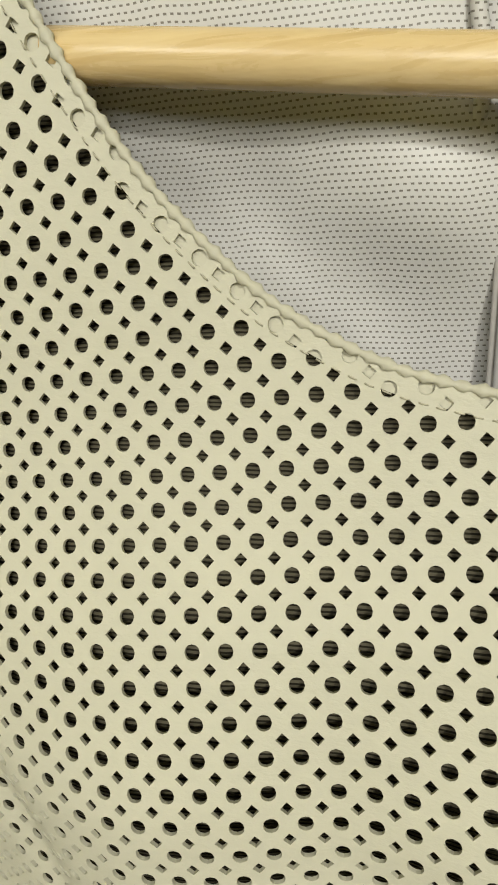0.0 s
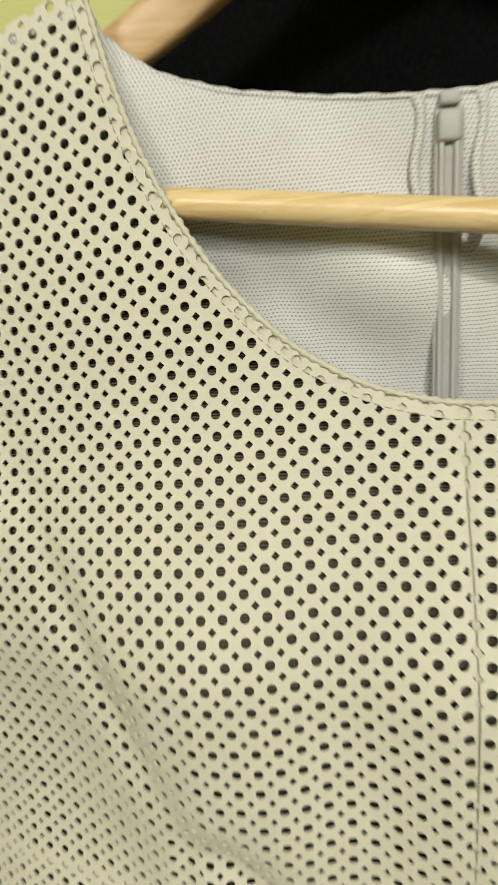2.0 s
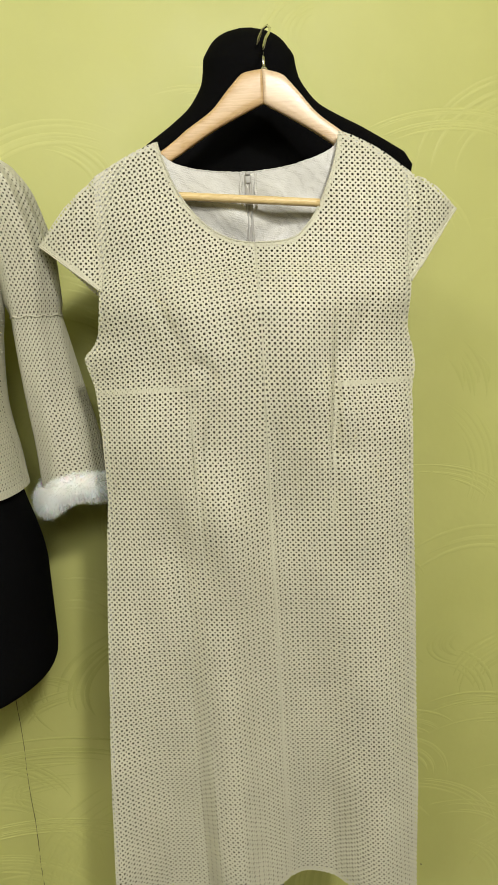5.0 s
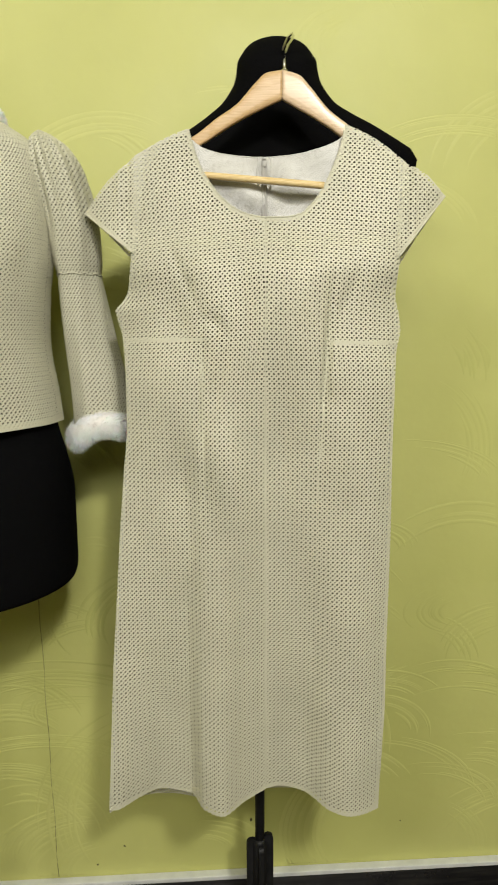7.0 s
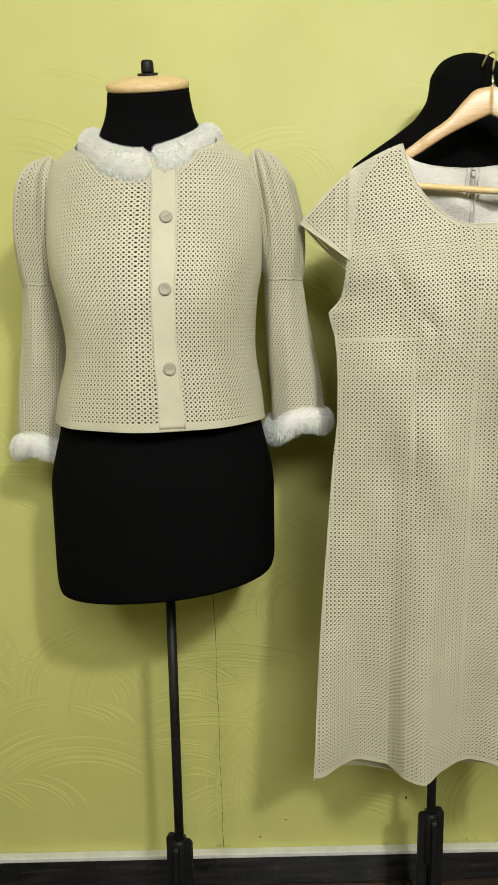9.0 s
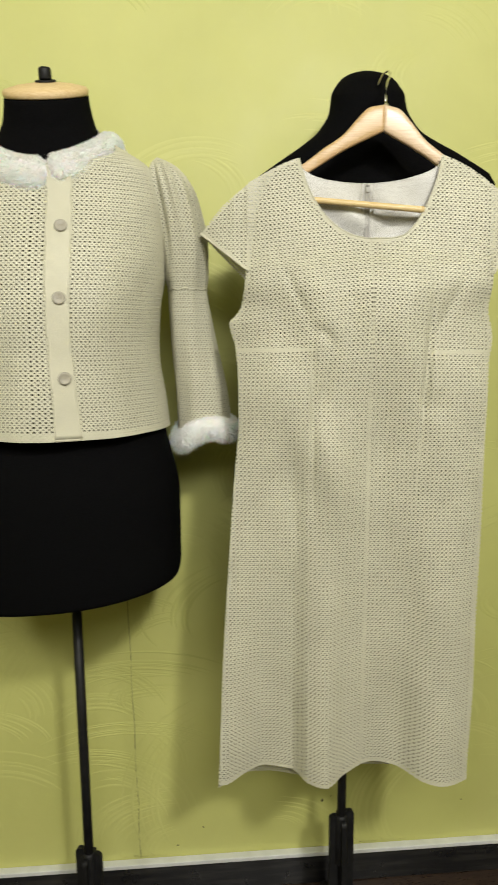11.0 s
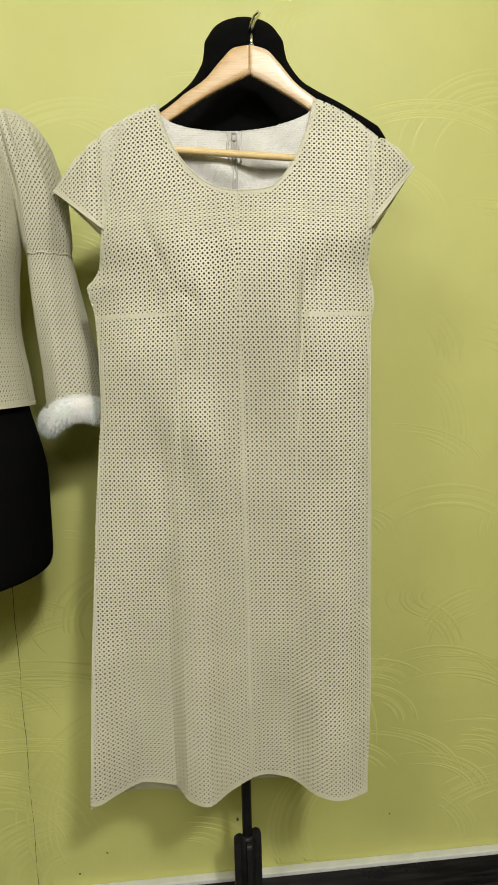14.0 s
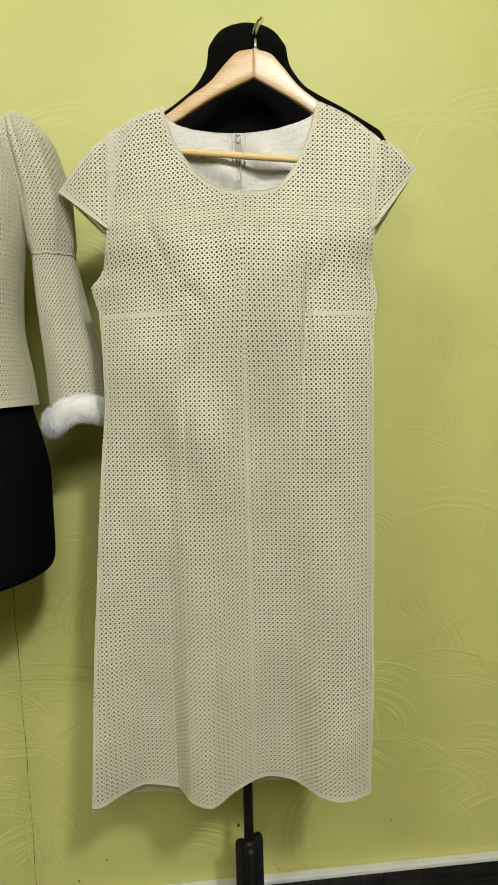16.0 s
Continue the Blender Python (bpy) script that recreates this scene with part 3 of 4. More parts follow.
_s -= np.interp(-1.2523, -_z, _s)


def z_of(v):
    return np.interp(v, _s, _z)


def v_of(z):
    return np.interp(-z, -_z, _s)


def front(u, v):
    z = z_of(v)
    return np.stack([u, dress_y(u, z), z], -1)


def front_inside(u, v, grow=0.0):
    z = z_of(v)
    f = np.minimum(u - x_left(z), x_right(z) - u)
    f = np.minimum(f, np.minimum(neck_z(u) - z, shoulder_z(u) - z))
    return np.minimum(f, z - hem_front(u)) - grow


VBOX = (float(v_of(1.40)), float(v_of(0.34)))


def grain(u, v, side):
    """The hide is cut a little off the straight, so its rows lean above the bust."""
    g = np.clip((0.26 - v) / 0.16, 0, 1)
    g = g * g * (3 - 2 * g)
    return u - side * g * 0.052 * (v - 0.0213), v + side * g * 0.088 * (u - side * 0.0592)


for side, lo, hi in ((-1, -0.26, -0.0002), (1, 0.0002, 0.21)):
    def cut(u, v, side=side, lo=lo, hi=hi):
        a, b = grain(u, v, side)
        return np.minimum(front_inside(a, b), np.minimum(a - lo, hi - a))
    vs, fs = perforated(lambda u, v, side=side: front(*grain(u, v, side)), cut, (lo - 0.03, hi + 0.03, VBOX[0] - 0.03, VBOX[1]), (0.0066, 0.0068), (side * 0.0592, 0.0213))
    mesh_ob("front_panel", vs, fs, LEATHER, dress)
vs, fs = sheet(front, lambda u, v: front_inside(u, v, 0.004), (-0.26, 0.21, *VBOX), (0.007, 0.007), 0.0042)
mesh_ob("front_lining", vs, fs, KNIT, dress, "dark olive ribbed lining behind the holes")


def strip(name, inside, box, offset, material=LEATHER_TRIM, step=(0.003, 0.003)):
    vs, fs = sheet(front, inside, box, step, offset)
    return mesh_ob(name, vs, fs, material, dress)


def band(u, v):
    """Turned-in edge along the neckline."""
    z = z_of(v)
    slope = np.hypot(1, (neck_z(u + 1e-3) - neck_z(u - 1e-3)) / 2e-3)
    d = (neck_z(u) - z) / slope
    return np.minimum(np.minimum(d - 0.0002, 0.0046 - d), front_inside(u, v))


strip("neck_facing", band, (-0.125, 0.125, float(v_of(1.385)), float(v_of(1.235))), 0.0012, step=(0.0012, 0.0012))
strip("hem_facing", lambda u, v: np.minimum(front_inside(u, v), 0.005 - (z_of(v) - hem_front(u))), (-0.26, 0.20, float(v_of(0.40)), float(v_of(0.34))), 0.0012)
strip("centre_seam", lambda u, v: np.minimum(front_inside(u, v), 0.0011 - np.abs(u)), (-0.004, 0.004, *VBOX), 0.0012, step=(0.0012, 0.006))
strip("bust_seam", lambda u, v: np.minimum(front_inside(u, v), 0.0027 - np.abs(z_of(v) - 1.0835)), (-0.212, -0.085, float(v_of(1.09)), float(v_of(1.077))), 0.0012, step=(0.004, 0.002))
strip("bust_seam", lambda u, v: np.minimum(front_inside(u, v), 0.0027 - np.abs(z_of(v) - 1.0785)), (0.086, 0.192, float(v_of(1.085)), float(v_of(1.072))), 0.0012, step=(0.004, 0.002))
strip("waist_dart", lambda u, v: 0.0008 - np.abs(u + 0.0905), (-0.095, -0.088, float(v_of(1.075)), float(v_of(0.84))), 0.0012, step=(0.001, 0.005))
strip("waist_dart", lambda u, v: 0.0008 - np.abs(u - 0.088 + 0.06 * (1.08 - z_of(v))), (0.068, 0.092, float(v_of(1.075)), float(v_of(0.84))), 0.0012, step=(0.001, 0.005))


def edge_roll(name, pts, r, material, parent, dents=0.22):
    """A soft rolled edge with uneven thickness."""
    rr = [r * (1 + dents * math.sin(i * 1.9) + 0.12 * math.sin(i * 0.7)) for i in range(len(pts))]
    return part(name, tube(pts, rr, 8), material, parent)


def neck_point(s):
    """A point of the neckline, s from 0 to 1 by length."""
    k = np.linspace(-0.114, 0.114, 700)
    k = k[neck_z(k) <= shoulder_z(k)]
    L = np.concatenate([[0], np.cumsum(np.hypot(np.diff(k), np.diff(neck_z(k))))])
    x = float(np.interp(s * L[-1], L, k))
    z = float(neck_z(np.array(x)))
    return (x, float(dress_y(np.array(x), np.array(z))), z)


edge_roll("neck_edge", [neck_point(k / 360) for k in range(361)], 0.0010, LEATHER_TRIM, dress, 0.38)
# stitches of the neckline
bm = bmesh.new()
for k in range(118):
    a = Vector(neck_point((k + 0.2) / 118))
    b = Vector(neck_point((k + 0.75) / 118))
    t = (b - a).normalized()
    side = t.cross(Vector((0, -1, 0))).normalized() * 0.0046
    if side.z > 0 and abs(a.x) < 0.03 or side.x * a.x < 0 and abs(a.x) >= 0.03:
        side = -side
    ends = []
    for p in (a + side, b + side):
        y = float(dress_y(np.array(p.x), np.array(p.z)))
        ends.append(Vector((p.x, y - 0.0002, p.z)))
    seg = tube([ends[0], (ends[0] + ends[1]) / 2 + Vector((0, -0.0002, 0)), ends[1]], 0.00017, 5)
    me = bpy.data.meshes.new("tmp")
    seg.to_mesh(me)
    seg.free()
    bm.from_mesh(me)
    bpy.data.meshes.remove(me)
tagged(part("neck_stitching", bm, CREAM_THREAD, dress), kind="stuff")

# back of the dress
back_y_mid = curve((0.30, 0.034), (0.40, 0.032), (0.7, 0.026), (1.0, 0.024), (1.2, 0.024), (1.345, 0.0172), (1.39, 0.030))
back_neck_z = curve((-0.12, 1.40), (-0.104, 1.3635), (-0.085, 1.351), (-0.062, 1.3445), (-0.025, 1.340), (0.0, 1.339), (0.039, 1.342), (0.075, 1.350), (0.105, 1.3625), (0.12, 1.39))
hem_back = curve((-0.26, 0.350), (-0.21, 0.330), (-0.165, 0.318), (-0.11, 0.318), (-0.06, 0.306), (-0.02, 0.322), (0.03, 0.324), (0.08, 0.334), (0.19, 0.350))


def back_y(x, z):
    l, r = x_left(z), x_right(z)
    c = (l + r) / 2
    w = np.clip(np.abs((x - c) / ((r - l) / 2)), 0, 1.05)
    join = dress_y(np.where(x < c, l, r), z)
    y = back_y_mid(z) + 0.012 * np.sin(x * 30 + 1.0) * fold_z(z)
    y = y + 0.004 * np.sin(x * 48 + 70 * (z - 1.29) + 1.5 * np.sin(x * 21)) * gauss(z - 1.285, 0.035) * gauss(x, 0.09)
    y = y + 0.0035 * gauss(z - 1.285, 0.012) * np.sin((x - 0.01) * 55) + 0.003 * gauss(z - 1.275 - 0.35 * (x - 0.04), 0.008) * gauss(x - 0.035, 0.03)
    k = w ** 5
    return y * (1 - k) + (join + 0.0025) * k


def back(u, v):
    return np.stack([u, back_y(u, -v), -v], -1)


def back_inside(u, v, grow=0.0):
    z = -v
    f = np.minimum(u - x_left(z), x_right(z) - u)
    f = np.minimum(f, np.minimum(back_neck_z(u) - z, shoulder_z(u) - z))
    return np.minimum(f, z - hem_back(u)) - grow


vs, fs = perforated(back, back_inside, (-0.26, 0.21, -1.40, -0.30), (0.0065, 0.0066), (-0.0535, -1.2523), seg=1, inward=-1.0)
mesh_ob("back_panel", vs, fs, LEATHER, dress)
vs, fs = sheet(back, lambda u, v: np.minimum(back_inside(u, v, 0.0006), -v - 0.375), (-0.26, 0.21, -1.40, -0.37), (0.005, 0.005), -0.0035)
mesh_ob("back_lining", vs, fs, WEAVE, dress, "pale grey mesh lining inside the back")
bk = []
for k in range(81):
    x = -0.105 + 0.212 * k / 80
    z = float(back_neck_z(np.array(x)))
    bk.append((x, float(back_y(np.array(x), np.array(z))) - 0.002, z + 0.0004))
edge_roll("back_neck_edge", bk, 0.0011, WEAVE, dress)

# zip in the back
zipper = part("zip_tape", block((0.0085, 0.0012, 0.30), (-0.0015, 0.013, 1.185), 0.0005), ZIP_TAPE, dress, "grey concealed zip tape")
for dx in (-0.0022, 0.0022):
    part("zip_coil", tube([(-0.0015 + dx, 0.0116, 1.330 - 0.007 * k) for k in range(42)], 0.0009, 8), ZIP_METAL, zipper)
slider = part("zip_slider", block((0.0070, 0.0035, 0.0090), (-0.0015, 0.0112, 1.3300), 0.0014), ZIP_METAL, zipper, "small grey zip slider")
part("zip_stop", block((0.006, 0.003, 0.004), (-0.0015, 0.0115, 1.3375), 0.001), ZIP_METAL, zipper)
for dx in (-0.0075, 0.0105):
    part("zip_fold", tube([(dx - 0.003 + 0.001 * math.sin(k * 0.9), 0.0138, 1.3395 - 0.004 * k) for k in range(13)], [0.0022] + [0.0016] * 10 + [0.001, 0.0004], 8), WEAVE, dress)


# cap sleeves: a front and a back layer, open below
def sleeve(top, tip, low, low_back, sign):
    def inside(u, v, lowest):
        z = -v
        xs = u * sign
        t, p, l = (top[0] * sign, top[1]), (tip[0] * sign, tip[1]), (lowest[0] * sign, lowest[1])

        def side(a, b):
            d = np.hypot(b[0] - a[0], b[1] - a[1])
            return ((b[0] - a[0]) * (z - a[1]) - (b[1] - a[1]) * (xs - a[0])) / d
        mid = ((t[0] + p[0]) / 2 + 0.002, (t[1] + p[1]) / 2 + 0.0035)
        f = np.minimum(-side(t, mid), -side(mid, p))
        f = np.minimum(f, -side(p, l))
        inner = np.interp(z, [lowest[1], top[1]], [lowest[0] * sign, top[0] * sign])
        return np.minimum(f, xs - inner + 0.004)

    reach = abs(tip[0] - top[0])

    def surf(offset, bow):
        def P(u, v):
            z = -v
            armx = np.interp(z, [low[1], top[1]], [low[0], top[0]])
            b = np.clip((u - armx) * sign / reach, -0.1, 1.1)
            a = np.clip((top[1] - z) / (top[1] - low[1]), -0.2, 1.2)
            y_arm = dress_y(armx - sign * 0.004, z) - 0.0006
            y_tip = 0.012 + tilt_z(np.array(1.28)) * tip[0]
            y = y_arm * (1 - b) + (y_tip) * b - bow * np.sin(np.clip(b, 0, 1) * math.pi) * (0.3 + a) + offset * (0.15 + np.clip(a, 0, 1)) * (1.1 - np.clip(b, 0, 1) ** 3)
            y = y + 0.0025 * gauss(b - 0.12, 0.06) - 0.003 * gauss(b - 0.28, 0.08) * np.clip(1.1 - a, 0, 1)
            return np.stack([u, y, z], -1)
        return P

    lo, hi = sorted((top[0] - sign * 0.02, tip[0] + sign * 0.01))
    box = (lo, hi, -1.36, -1.16)
    vs, fs = perforated(surf(0.0, 0.008), lambda u, v: inside(u, v, low), box, (0.0065, 0.0066), (tip[0] + 0.001, -tip[1]))
    front_layer = mesh_ob("cap_sleeve", vs, fs, LEATHER, dress)
    vs, fs = perforated(surf(0.028, -0.006), lambda u, v: inside(u, v, low_back), box, (0.0065, 0.0066), (tip[0] + 0.003, -tip[1] + 0.002), seg=1, inward=-1.0)
    mesh_ob("sleeve_back", vs, fs, LEATHER, dress)
    # added sheet: its dark colour stands for shade seen through the sleeve holes
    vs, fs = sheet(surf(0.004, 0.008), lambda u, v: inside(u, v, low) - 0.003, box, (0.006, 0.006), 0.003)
    mesh_ob("sleeve_backing", vs, fs, KNIT, front_layer)
    pts = []
    P = surf(0.0, 0.008)
    for k in range(31):
        t = k / 30
        u, z = tip[0] + (low[0] - tip[0]) * t, tip[1] + (low[1] - tip[1]) * t
        pts.append(tuple(P(np.array(u), np.array(-z))))
    edge_roll("sleeve_edge", pts, 0.0012, LEATHER_TRIM, front_layer)
    facing = lambda u, v: np.minimum(inside(u, v, low), 0.005 - _edge_dist(u, -v, tip, low))
    vs, fs = sheet(P, facing, box, (0.002, 0.002), 0.0012)
    mesh_ob("sleeve_facing", vs, fs, LEATHER_TRIM, front_layer)


def _edge_dist(u, z, a, b):
    d = math.hypot(b[0] - a[0], b[1] - a[1])
    return np.abs((b[0] - a[0]) * (z - a[1]) - (b[1] - a[1]) * (u - a[0])) / d


sleeve((-0.187, 1.3425), (-0.266, 1.268), (-0.192, 1.208), (-0.192, 1.193), -1)
sleeve((0.195, 1.3255), (0.252, 1.281), (0.185, 1.196), (0.186, 1.176), 1)

# ---- jacket ----
jacket = thing("cropped_jacket", "cream perforated leather cropped jacket with white fur collar", "jacket")
jacket.matrix_basis = SET_BACK
j_a = curve((0.94, 0.172), (1.0, 0.166), (1.08, 0.156), (1.15, 0.160), (1.20, 0.168), (1.26, 0.170), (1.32, 0.168), (1.348, 0.162), (1.366, 0.146), (1.382, 0.122), (1.397, 0.098), (1.412, 0.078), (1.43, 0.068))
j_b = curve((0.94, 0.155), (1.05, 0.152), (1.14, 0.148), (1.20, 0.138), (1.26, 0.118), (1.31, 0.098), (1.36, 0.080), (1.40, 0.066), (1.42, 0.058))


def jacket_pt(u, v):
    """u is the angle from the front, v counts downwards."""
    z = -v
    s, c = np.sin(u), np.cos(u)
    e = 0.92
    a, b = j_a(z), j_b(z)
    a = a - 0.012 * gauss(z - 1.08, 0.075) * (s < 0)
    x = JF[0] + a * np.sign(s) * np.abs(s) ** e
    y = JF[1] - b * np.sign(c) * np.abs(c) ** e
    ripple = 0.003 * np.sin(9 * u + 5 * z) * np.clip((1.2 - z) * 5, 0, 1) + 0.006 * gauss(np.abs(u) - 1.15, 0.12) * gauss(z - 1.19, 0.03)
    y = y + ripple - 0.012 * gauss(np.abs(u) - 0.62, 0.3) * gauss(z - 1.15, 0.06)
    return np.stack([x, y, z], -1)


PLACKET = 0.215


def jacket_inside(u, v):
    z = -v
    hem = 0.958 + 0.005 * np.cos(u) - 0.004 * np.cos(2 * u)
    f = np.minimum(z - hem, 1.425 - z)
    neck = 1.352 + 0.082 * (1 - np.cos(u * 0.85))
    return np.minimum(f, neck - z)


def jacket_cut(u, v):
    half = 0.098 + 0 * u
    return np.minimum(jacket_inside(u, v), np.abs(u - PLACKET + 0.17 * (-v - 1.15)) - half + 0.012)


NU = 2 * math.pi / 150
for lo, hi in ((-math.pi / 2, PLACKET), (PLACKET, math.pi / 2)):
    cut = lambda u, v, lo=lo, hi=hi: np.minimum(jacket_cut(u, v), np.minimum(u - lo, hi - u))
    vs, fs = perforated(jacket_pt, cut, (lo, hi, -1.42, -0.94), (NU, 0.0066), (0.0, -1.0), seg=2)
    mesh_ob("jacket_front", vs, fs, LEATHER, jacket)
vs, fs = perforated(jacket_pt, lambda u, v: np.minimum(jacket_inside(u, v), np.minimum(u - math.pi / 2, 1.5 * math.pi - u)), (math.pi / 2, 1.5 * math.pi, -1.42, -0.94), (NU, 0.0066), (0.0, -1.0), seg=1)
mesh_ob("jacket_back", vs, fs, LEATHER, jacket)
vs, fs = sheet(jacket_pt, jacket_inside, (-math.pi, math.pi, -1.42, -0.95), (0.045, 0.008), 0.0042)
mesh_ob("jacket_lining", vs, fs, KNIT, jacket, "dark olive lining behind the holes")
vs, fs = sheet(jacket_pt, lambda u, v: np.minimum(jacket_inside(u, v), 0.962 + 0.009 - 0 * u + v), (-math.pi, math.pi, -0.985, -0.94), (0.03, 0.003), 0.001)
mesh_ob("jacket_hem_facing", vs, fs, LEATHER_TRIM, jacket)


def placket_in(u, v):
    return np.minimum(jacket_inside(u, v), 0.105 - np.abs(u - PLACKET + 0.17 * (-v - 1.15)))


vs, fs = sheet(jacket_pt, placket_in, (0.0, 0.45, -1.36, -0.945), (0.012, 0.006), -0.0022)
placket = mesh_ob("placket", vs, fs, LEATHER_TRIM, jacket, "smooth leather button band")
sol = placket.modifiers.new("thick", "SOLIDIFY")
sol.thickness, sol.offset = 0.0022, 1
ed = [tuple(jacket_pt(np.array(PLACKET + 0.105 - 0.17 * (0.962 + 0.385 * k / 40 - 1.15)), np.array(-(0.962 + 0.385 * k / 40))) + np.array((0, -0.0018, 0))) for k in range(41)]
edge_roll("placket_edge", ed, 0.0010, LEATHER_TRIM, jacket)
for z in (1.2585, 1.1585, 1.0485):
    p = jacket_pt(np.array(PLACKET - 0.17 * (z - 1.15) + 0.02), np.array(-z))
    bm = lathe([(0.0062, 0.0), (0.0085, 0.0006), (0.0092, 0.002), (0.0085, 0.0034), (0.0062, 0.0030), (0.0050, 0.0024)], 28)
    nrm = normals(jacket_pt, np.array(PLACKET), np.array(-z))
    nrm = Vector(nrm if nrm[1] < 0 else -nrm)
    b = part("button", bm, BUTTON, jacket, "round grey shank button")
    b.matrix_basis = Matrix.Translation(Vector(p) + nrm * 0.0022) @ nrm.to_track_quat("Z", "Y").to_matrix().to_4x4()
    for k in (-1, 1):
        part("button_hole", lathe([(0.0009, 0), (0.0009, 0.0004)], 8), THREAD, b).matrix_basis = pose(0.0018 * k, 0.0, 0.0023)
    part("buttonhole", block((0.0009, 0.0008, 0.013), Vector(p) + nrm * 0.0022 + Vector((0.0005, 0, -0.006)), 0.0003), THREAD, jacket)


# jacket sleeves
def jacket_sleeve(sign):
    drop = 0.0 if sign > 0 else 0.032
    cx = curve((0.94, 0.226), (1.0, 0.221), (1.09, 0.209), (1.17, 0.202), (1.25, 0.199), (1.32, 0.187), (1.355, 0.176), (1.378, 0.163))
    rx = curve((0.94, 0.046), (1.0, 0.044), (1.09, 0.038), (1.165, 0.0325), (1.18, 0.031), (1.20, 0.035), (1.26, 0.037), (1.32, 0.035), (1.355, 0.026), (1.37, 0.014), (1.378, 0.002))
    ry = curve((0.94, 0.050), (1.0, 0.050), (1.09, 0.050), (1.17, 0.050), (1.19, 0.052), (1.28, 0.060), (1.33, 0.054), (1.36, 0.036), (1.378, 0.004))
    cy = curve((0.94, 0.062), (1.10, 0.052), (1.25, 0.030), (1.36, 0.004), (1.39, 0.0))

    def P(u, v):
        z = -v
        g = np.clip((z - 1.20) * 7, 0, 1)
        pleat = 1 + 0.055 * g * np.sin(u * 13) + 0.03 * np.sin(3 * u + 14 * z) + 0.025 * np.sin(7 * u - 22 * z)
        x = JF[0] + sign * (cx(z) + rx(z) * np.sin(u) * pleat)
        y = JF[1] + cy(z) - ry(z) * np.cos(u) * pleat
        return np.stack([x, y, z], -1)

    ins = lambda u, v: np.minimum(1.3775 + v, -v - 0.945 + drop) + 0 * u
    seam = lambda u, v: np.minimum(ins(u, v), np.abs(-v - 1.180) - 0.0008)
    n = 2 * math.pi / 42
    vs, fs = perforated(P, lambda u, v: np.minimum(seam(u, v), math.pi - np.abs(u)), (-math.pi, math.pi, -1.39, -0.90), (n, 0.0066), (0, -1.0), seg=1, inward=sign)
    s = mesh_ob("jacket_sleeve", vs, fs, LEATHER, jacket)
    vs, fs = sheet(P, ins, (-math.pi, math.pi, -1.39, -0.90), (0.12, 0.008), 0.0035 * sign)
    mesh_ob("sleeve_backing", vs, fs, KNIT, s)
    ring = [tuple(P(np.array(2 * math.pi * k / 60), np.array(-1.180 - 0.0012 * math.sin(k * 1.3)))) for k in range(61)]
    edge_roll("elbow_seam", ring, 0.0012, LEATHER_TRIM, s)
    return P


def fur_band(name, path, radii, flat, count, length, parent, label, seed, lean=None):
    """A padded roll of pelt with thousands of short tapered hairs."""
    core = part(name, tube(path, radii, 18, flat), FUR, parent, label)
    rnd = random.Random(seed)
    fr = frames_of(path)
    verts, faces = [], []
    for _ in range(count):
        f = rnd.random() * (len(fr) - 1)
        i = int(f)
        t = f - i
        p = fr[i][0].lerp(fr[i + 1][0], t)
        s = fr[i][1].lerp(fr[i + 1][1], t)
        n = fr[i][2].lerp(fr[i + 1][2], t)
        d = (fr[i + 1][0] - fr[i][0]).normalized()
        r = radii[i] * (1 - t) + radii[i + 1] * t
        a = rnd.random() * 2 * math.pi
        out = (s * math.cos(a) + n * flat * math.sin(a))
        root = p + out * r * 0.97
        way = (out.normalized() + Vector([rnd.gauss(0, 0.28) for _ in range(3)]) + d * 0.3 * rnd.choice((-1, 1)) + Vector((0, 0, -0.35))).normalized()
        L = length * rnd.uniform(0.5, 1.15)
        w = way.cross(Vector([rnd.gauss(0, 1) for _ in range(3)])).normalized() * 0.0003
        mid = root + way * L * 0.55
        tip = root + way * L + Vector((0, 0, -0.2 * L))
        k = len(verts)
        verts += [root - w, root + w, mid + w * 0.7, mid - w * 0.7, tip]
        faces += [(k, k + 1, k + 2, k + 3), (k + 3, k + 2, k + 4)]
    tagged(mesh_ob("hairs", verts, faces, FUR, core, "short white fur hairs"), kind="stuff")
    return core


for sign, seed in ((1, 3), (-1, 4)):
    P = jacket_sleeve(sign)
    ring = []
    for k in range(41):
        a = 2 * math.pi * k / 40 + math.pi
        p = P(np.array(a), np.array(-0.950))
        ring.append((float(p[0]), float(p[1]), (0.946 + 0.16 * (float(p[0]) - JF[0] - 0.226) if sign > 0 else 0.908) + 0.006 * math.sin(2 * a + 1.0) + 0.004 * math.cos(3 * a)))
    fur_band("fur_cuff", ring, [0.0115] * 41, 1.5, 22000, 0.0078, jacket, "thick white fur cuff", seed)

for lo, hi, seed in ((radians(13.5), radians(180), 5), (radians(-180), radians(11.5), 6)):
    path, rad = [], []
    for k in range(31):
        t = k / 30
        a = lo + (hi - lo) * t
        path.append((JF[0] - 0.001 + 0.090 * math.sin(a), JF[1] + 0.000 - 0.082 * math.cos(a), 1.334 + (0.055 * (1 - math.cos(a)) ** 0.85 if abs(a) < math.pi / 2 else 0.055 - 0.012 * math.cos(a))))
        end = t if lo > 0 else 1 - t
        rad.append(0.0200 * min(1.0, (end / 0.05 + 0.35) ** 0.5))
    fur_band("fur_collar", path, rad, 1.25, 44000, 0.0068, jacket, "rounded white fur collar piece", seed)

# ---- marks on the wall ----
pts = [in_room(-0.430 + 0.0012 * math.sin(k * 1.7) + 0.0006 * k, -0.0002, 0.66 - 0.0478 * k) for k in range(16)]
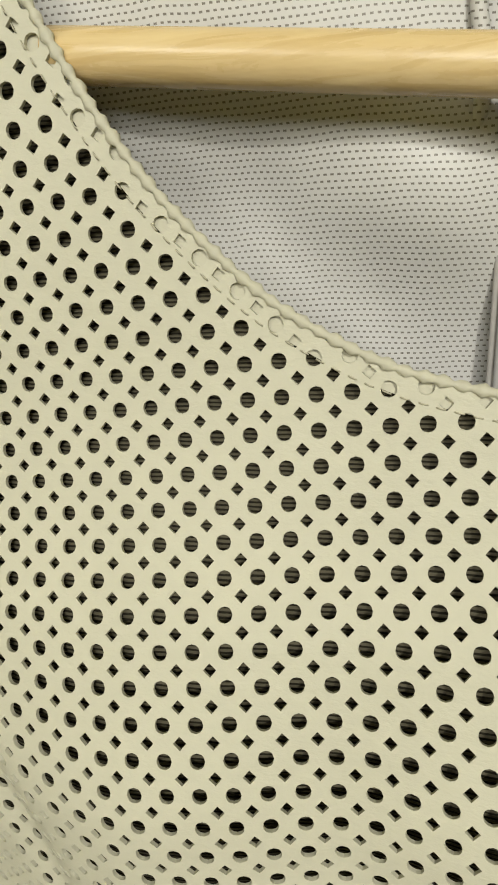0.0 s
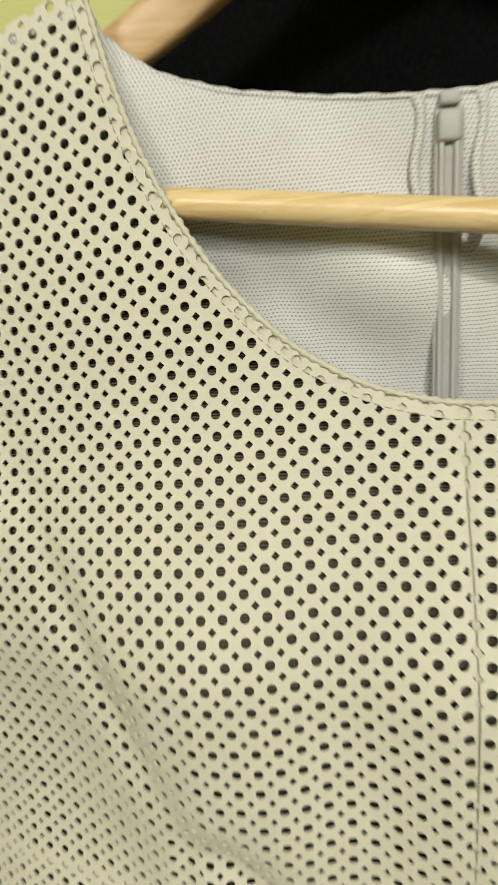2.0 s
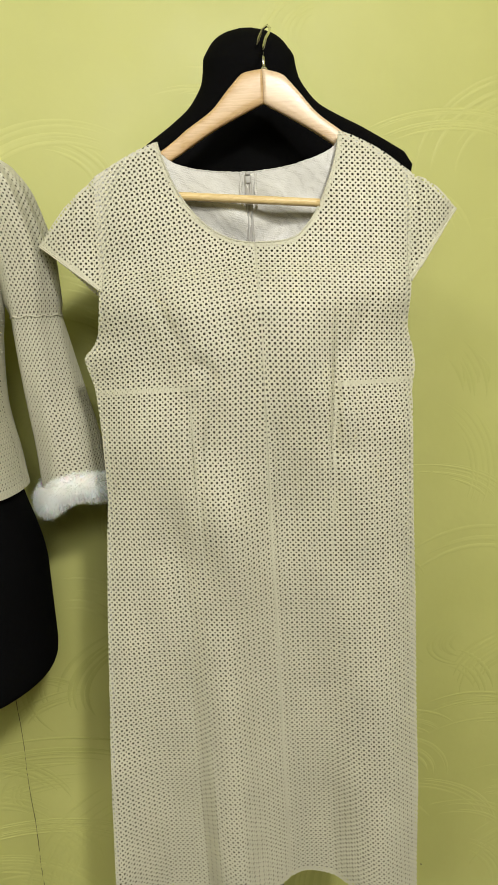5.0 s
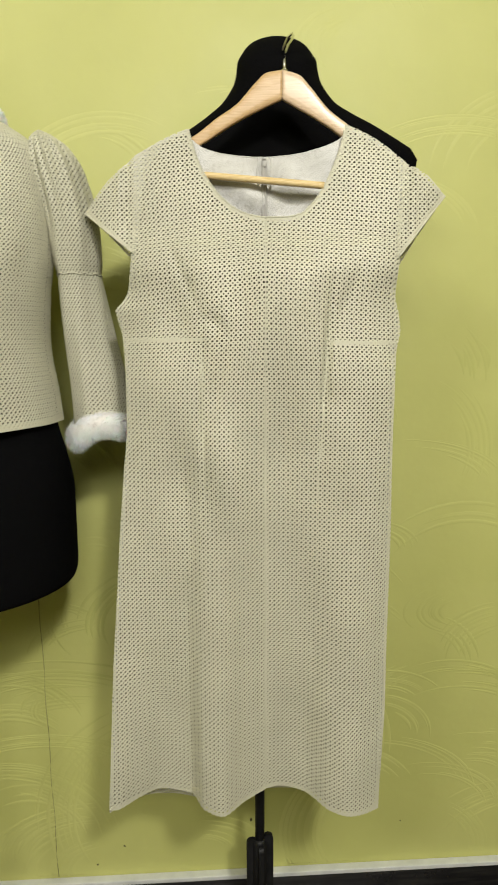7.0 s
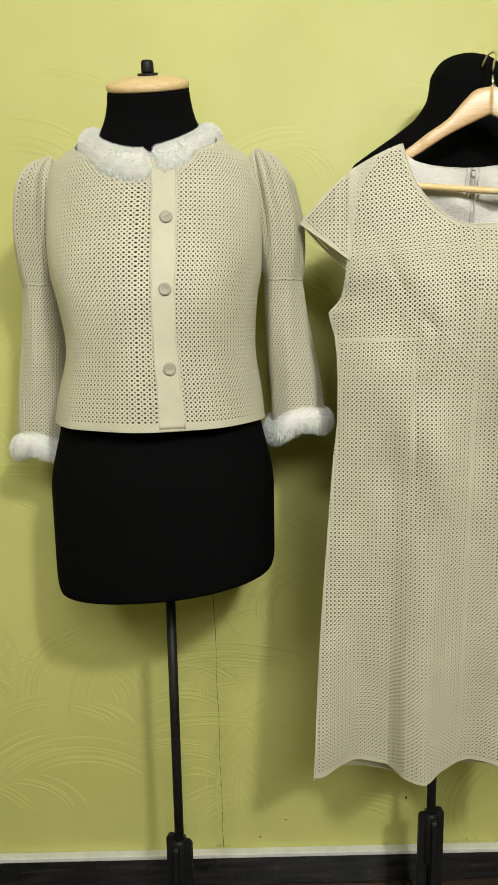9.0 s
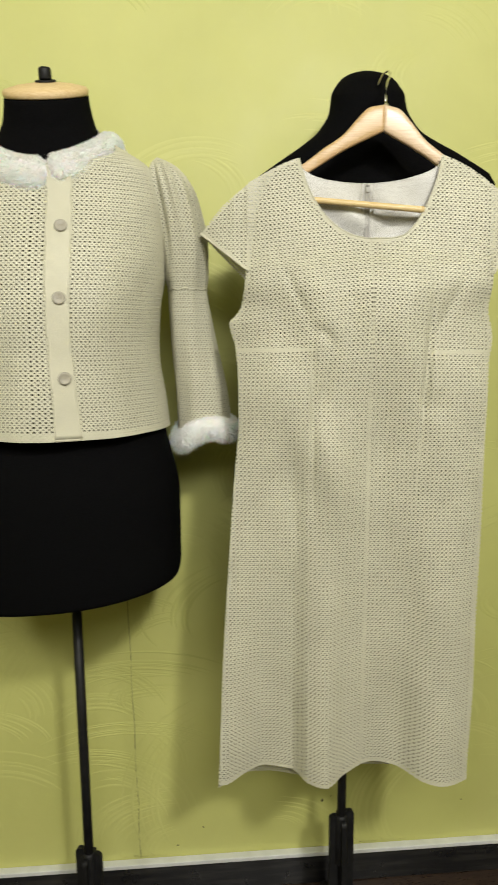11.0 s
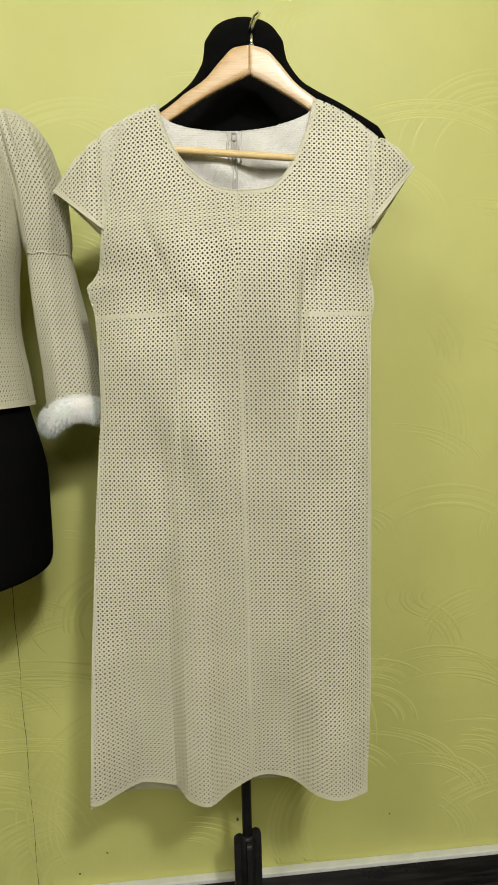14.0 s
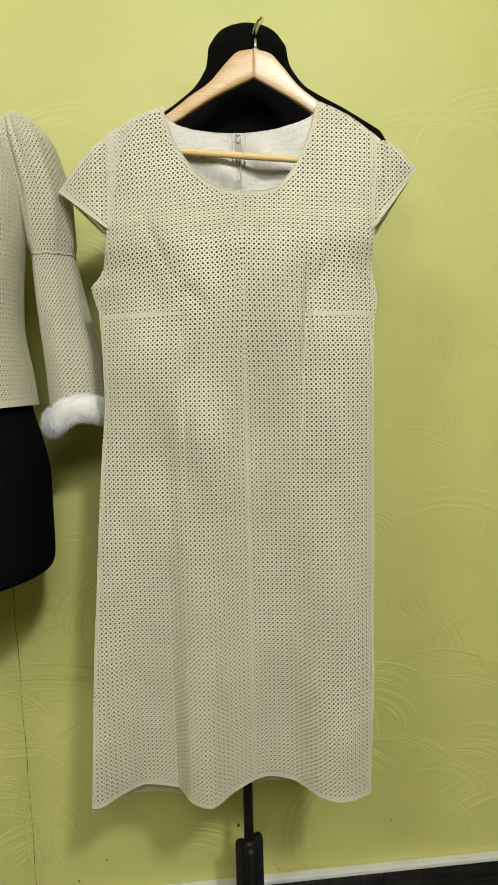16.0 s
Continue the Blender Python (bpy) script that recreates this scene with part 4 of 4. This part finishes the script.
tagged(part("wall_crack", tube(pts, 0.0006, 6), DARK), "thin dark hairline crack in the plaster", "crack", kind="structure")

for x, z, r in ((-0.007, 0.058, 0.0042), (-0.279, 0.010, 0.0022), (-0.337, -0.032, 0.0026), (0.320, 0.038, 0.0020), (0.012, 0.068, 0.0016)):
    bm = lathe([(r * 0.5, -0.0006), (r, -0.0002), (r * 0.9, 0.0004), (r * 0.35, 0.0007)], 9, 0.7)
    for v in bm.verts:
        v.co.x *= 1 + 0.35 * math.sin(v.co.y * 2100 + x * 40)
    chip = tagged(part("wall_chip", bm, DARK), "small dark chip in the plaster", "chip", "chips in the plaster", "structure")
    chip.matrix_basis = Matrix.Translation(in_room(x, -0.0004, z)) @ ROOM @ pose(0, 0, 0, 90, 25 + 900 * z, 0)

rnd = random.Random(21)
verts, faces = [], []
for _ in range(300):
    cx, cz = rnd.uniform(-1.25, 1.15), rnd.uniform(-0.05, 1.75)
    if rnd.random() < 0.72 and cz > 1.05:
        continue
    start, span, r0 = rnd.choice((0.3, 0.6, 1.9, 0.1)) + rnd.uniform(-0.5, 0.5), rnd.uniform(0.8, 2.1), rnd.uniform(0.05, 0.22)
    flat = rnd.uniform(0.45, 1.0)
    for k in range(rnd.randint(4, 9)):
        r = r0 + k * rnd.uniform(0.007, 0.014)
        a0, a1 = start + rnd.uniform(-0.15, 0.15), start + span * rnd.uniform(0.6, 1.1)
        high = rnd.uniform(0.0006, 0.0013) * (1.0 if cz < 0.8 else 0.85)
        base = len(verts)
        n = 16
        for i in range(n + 1):
            t = i / n
            a = a0 + (a1 - a0) * t
            swell = math.sin(math.pi * t) ** 0.6
            wide = 0.0062 * swell + 0.0003
            for dr, h in ((-wide, -0.0004), (0.0, -high * swell), (wide * 0.75, -0.0004)):
                rr = r + dr
                x, z = cx + rr * math.cos(a), cz + rr * math.sin(a) * flat
                verts.append(in_room(x, h if h < -0.00041 or dr == 0.0 else 0.0003, max(z, STRIP_Z + 0.004)))
        for i in range(n):
            for j in range(2):
                q = base + i * 3 + j
                faces.append((q, q + 1, q + 4, q + 3))
strokes = mesh_ob("comb_strokes", verts, faces, PLASTER, bpy.data.objects["wall_north"])
strokes.matrix_parent_inverse = bpy.data.objects["wall_north"].matrix_basis.inverted()
tagged(strokes, "raised combed arcs in the plaster", kind="stuff")
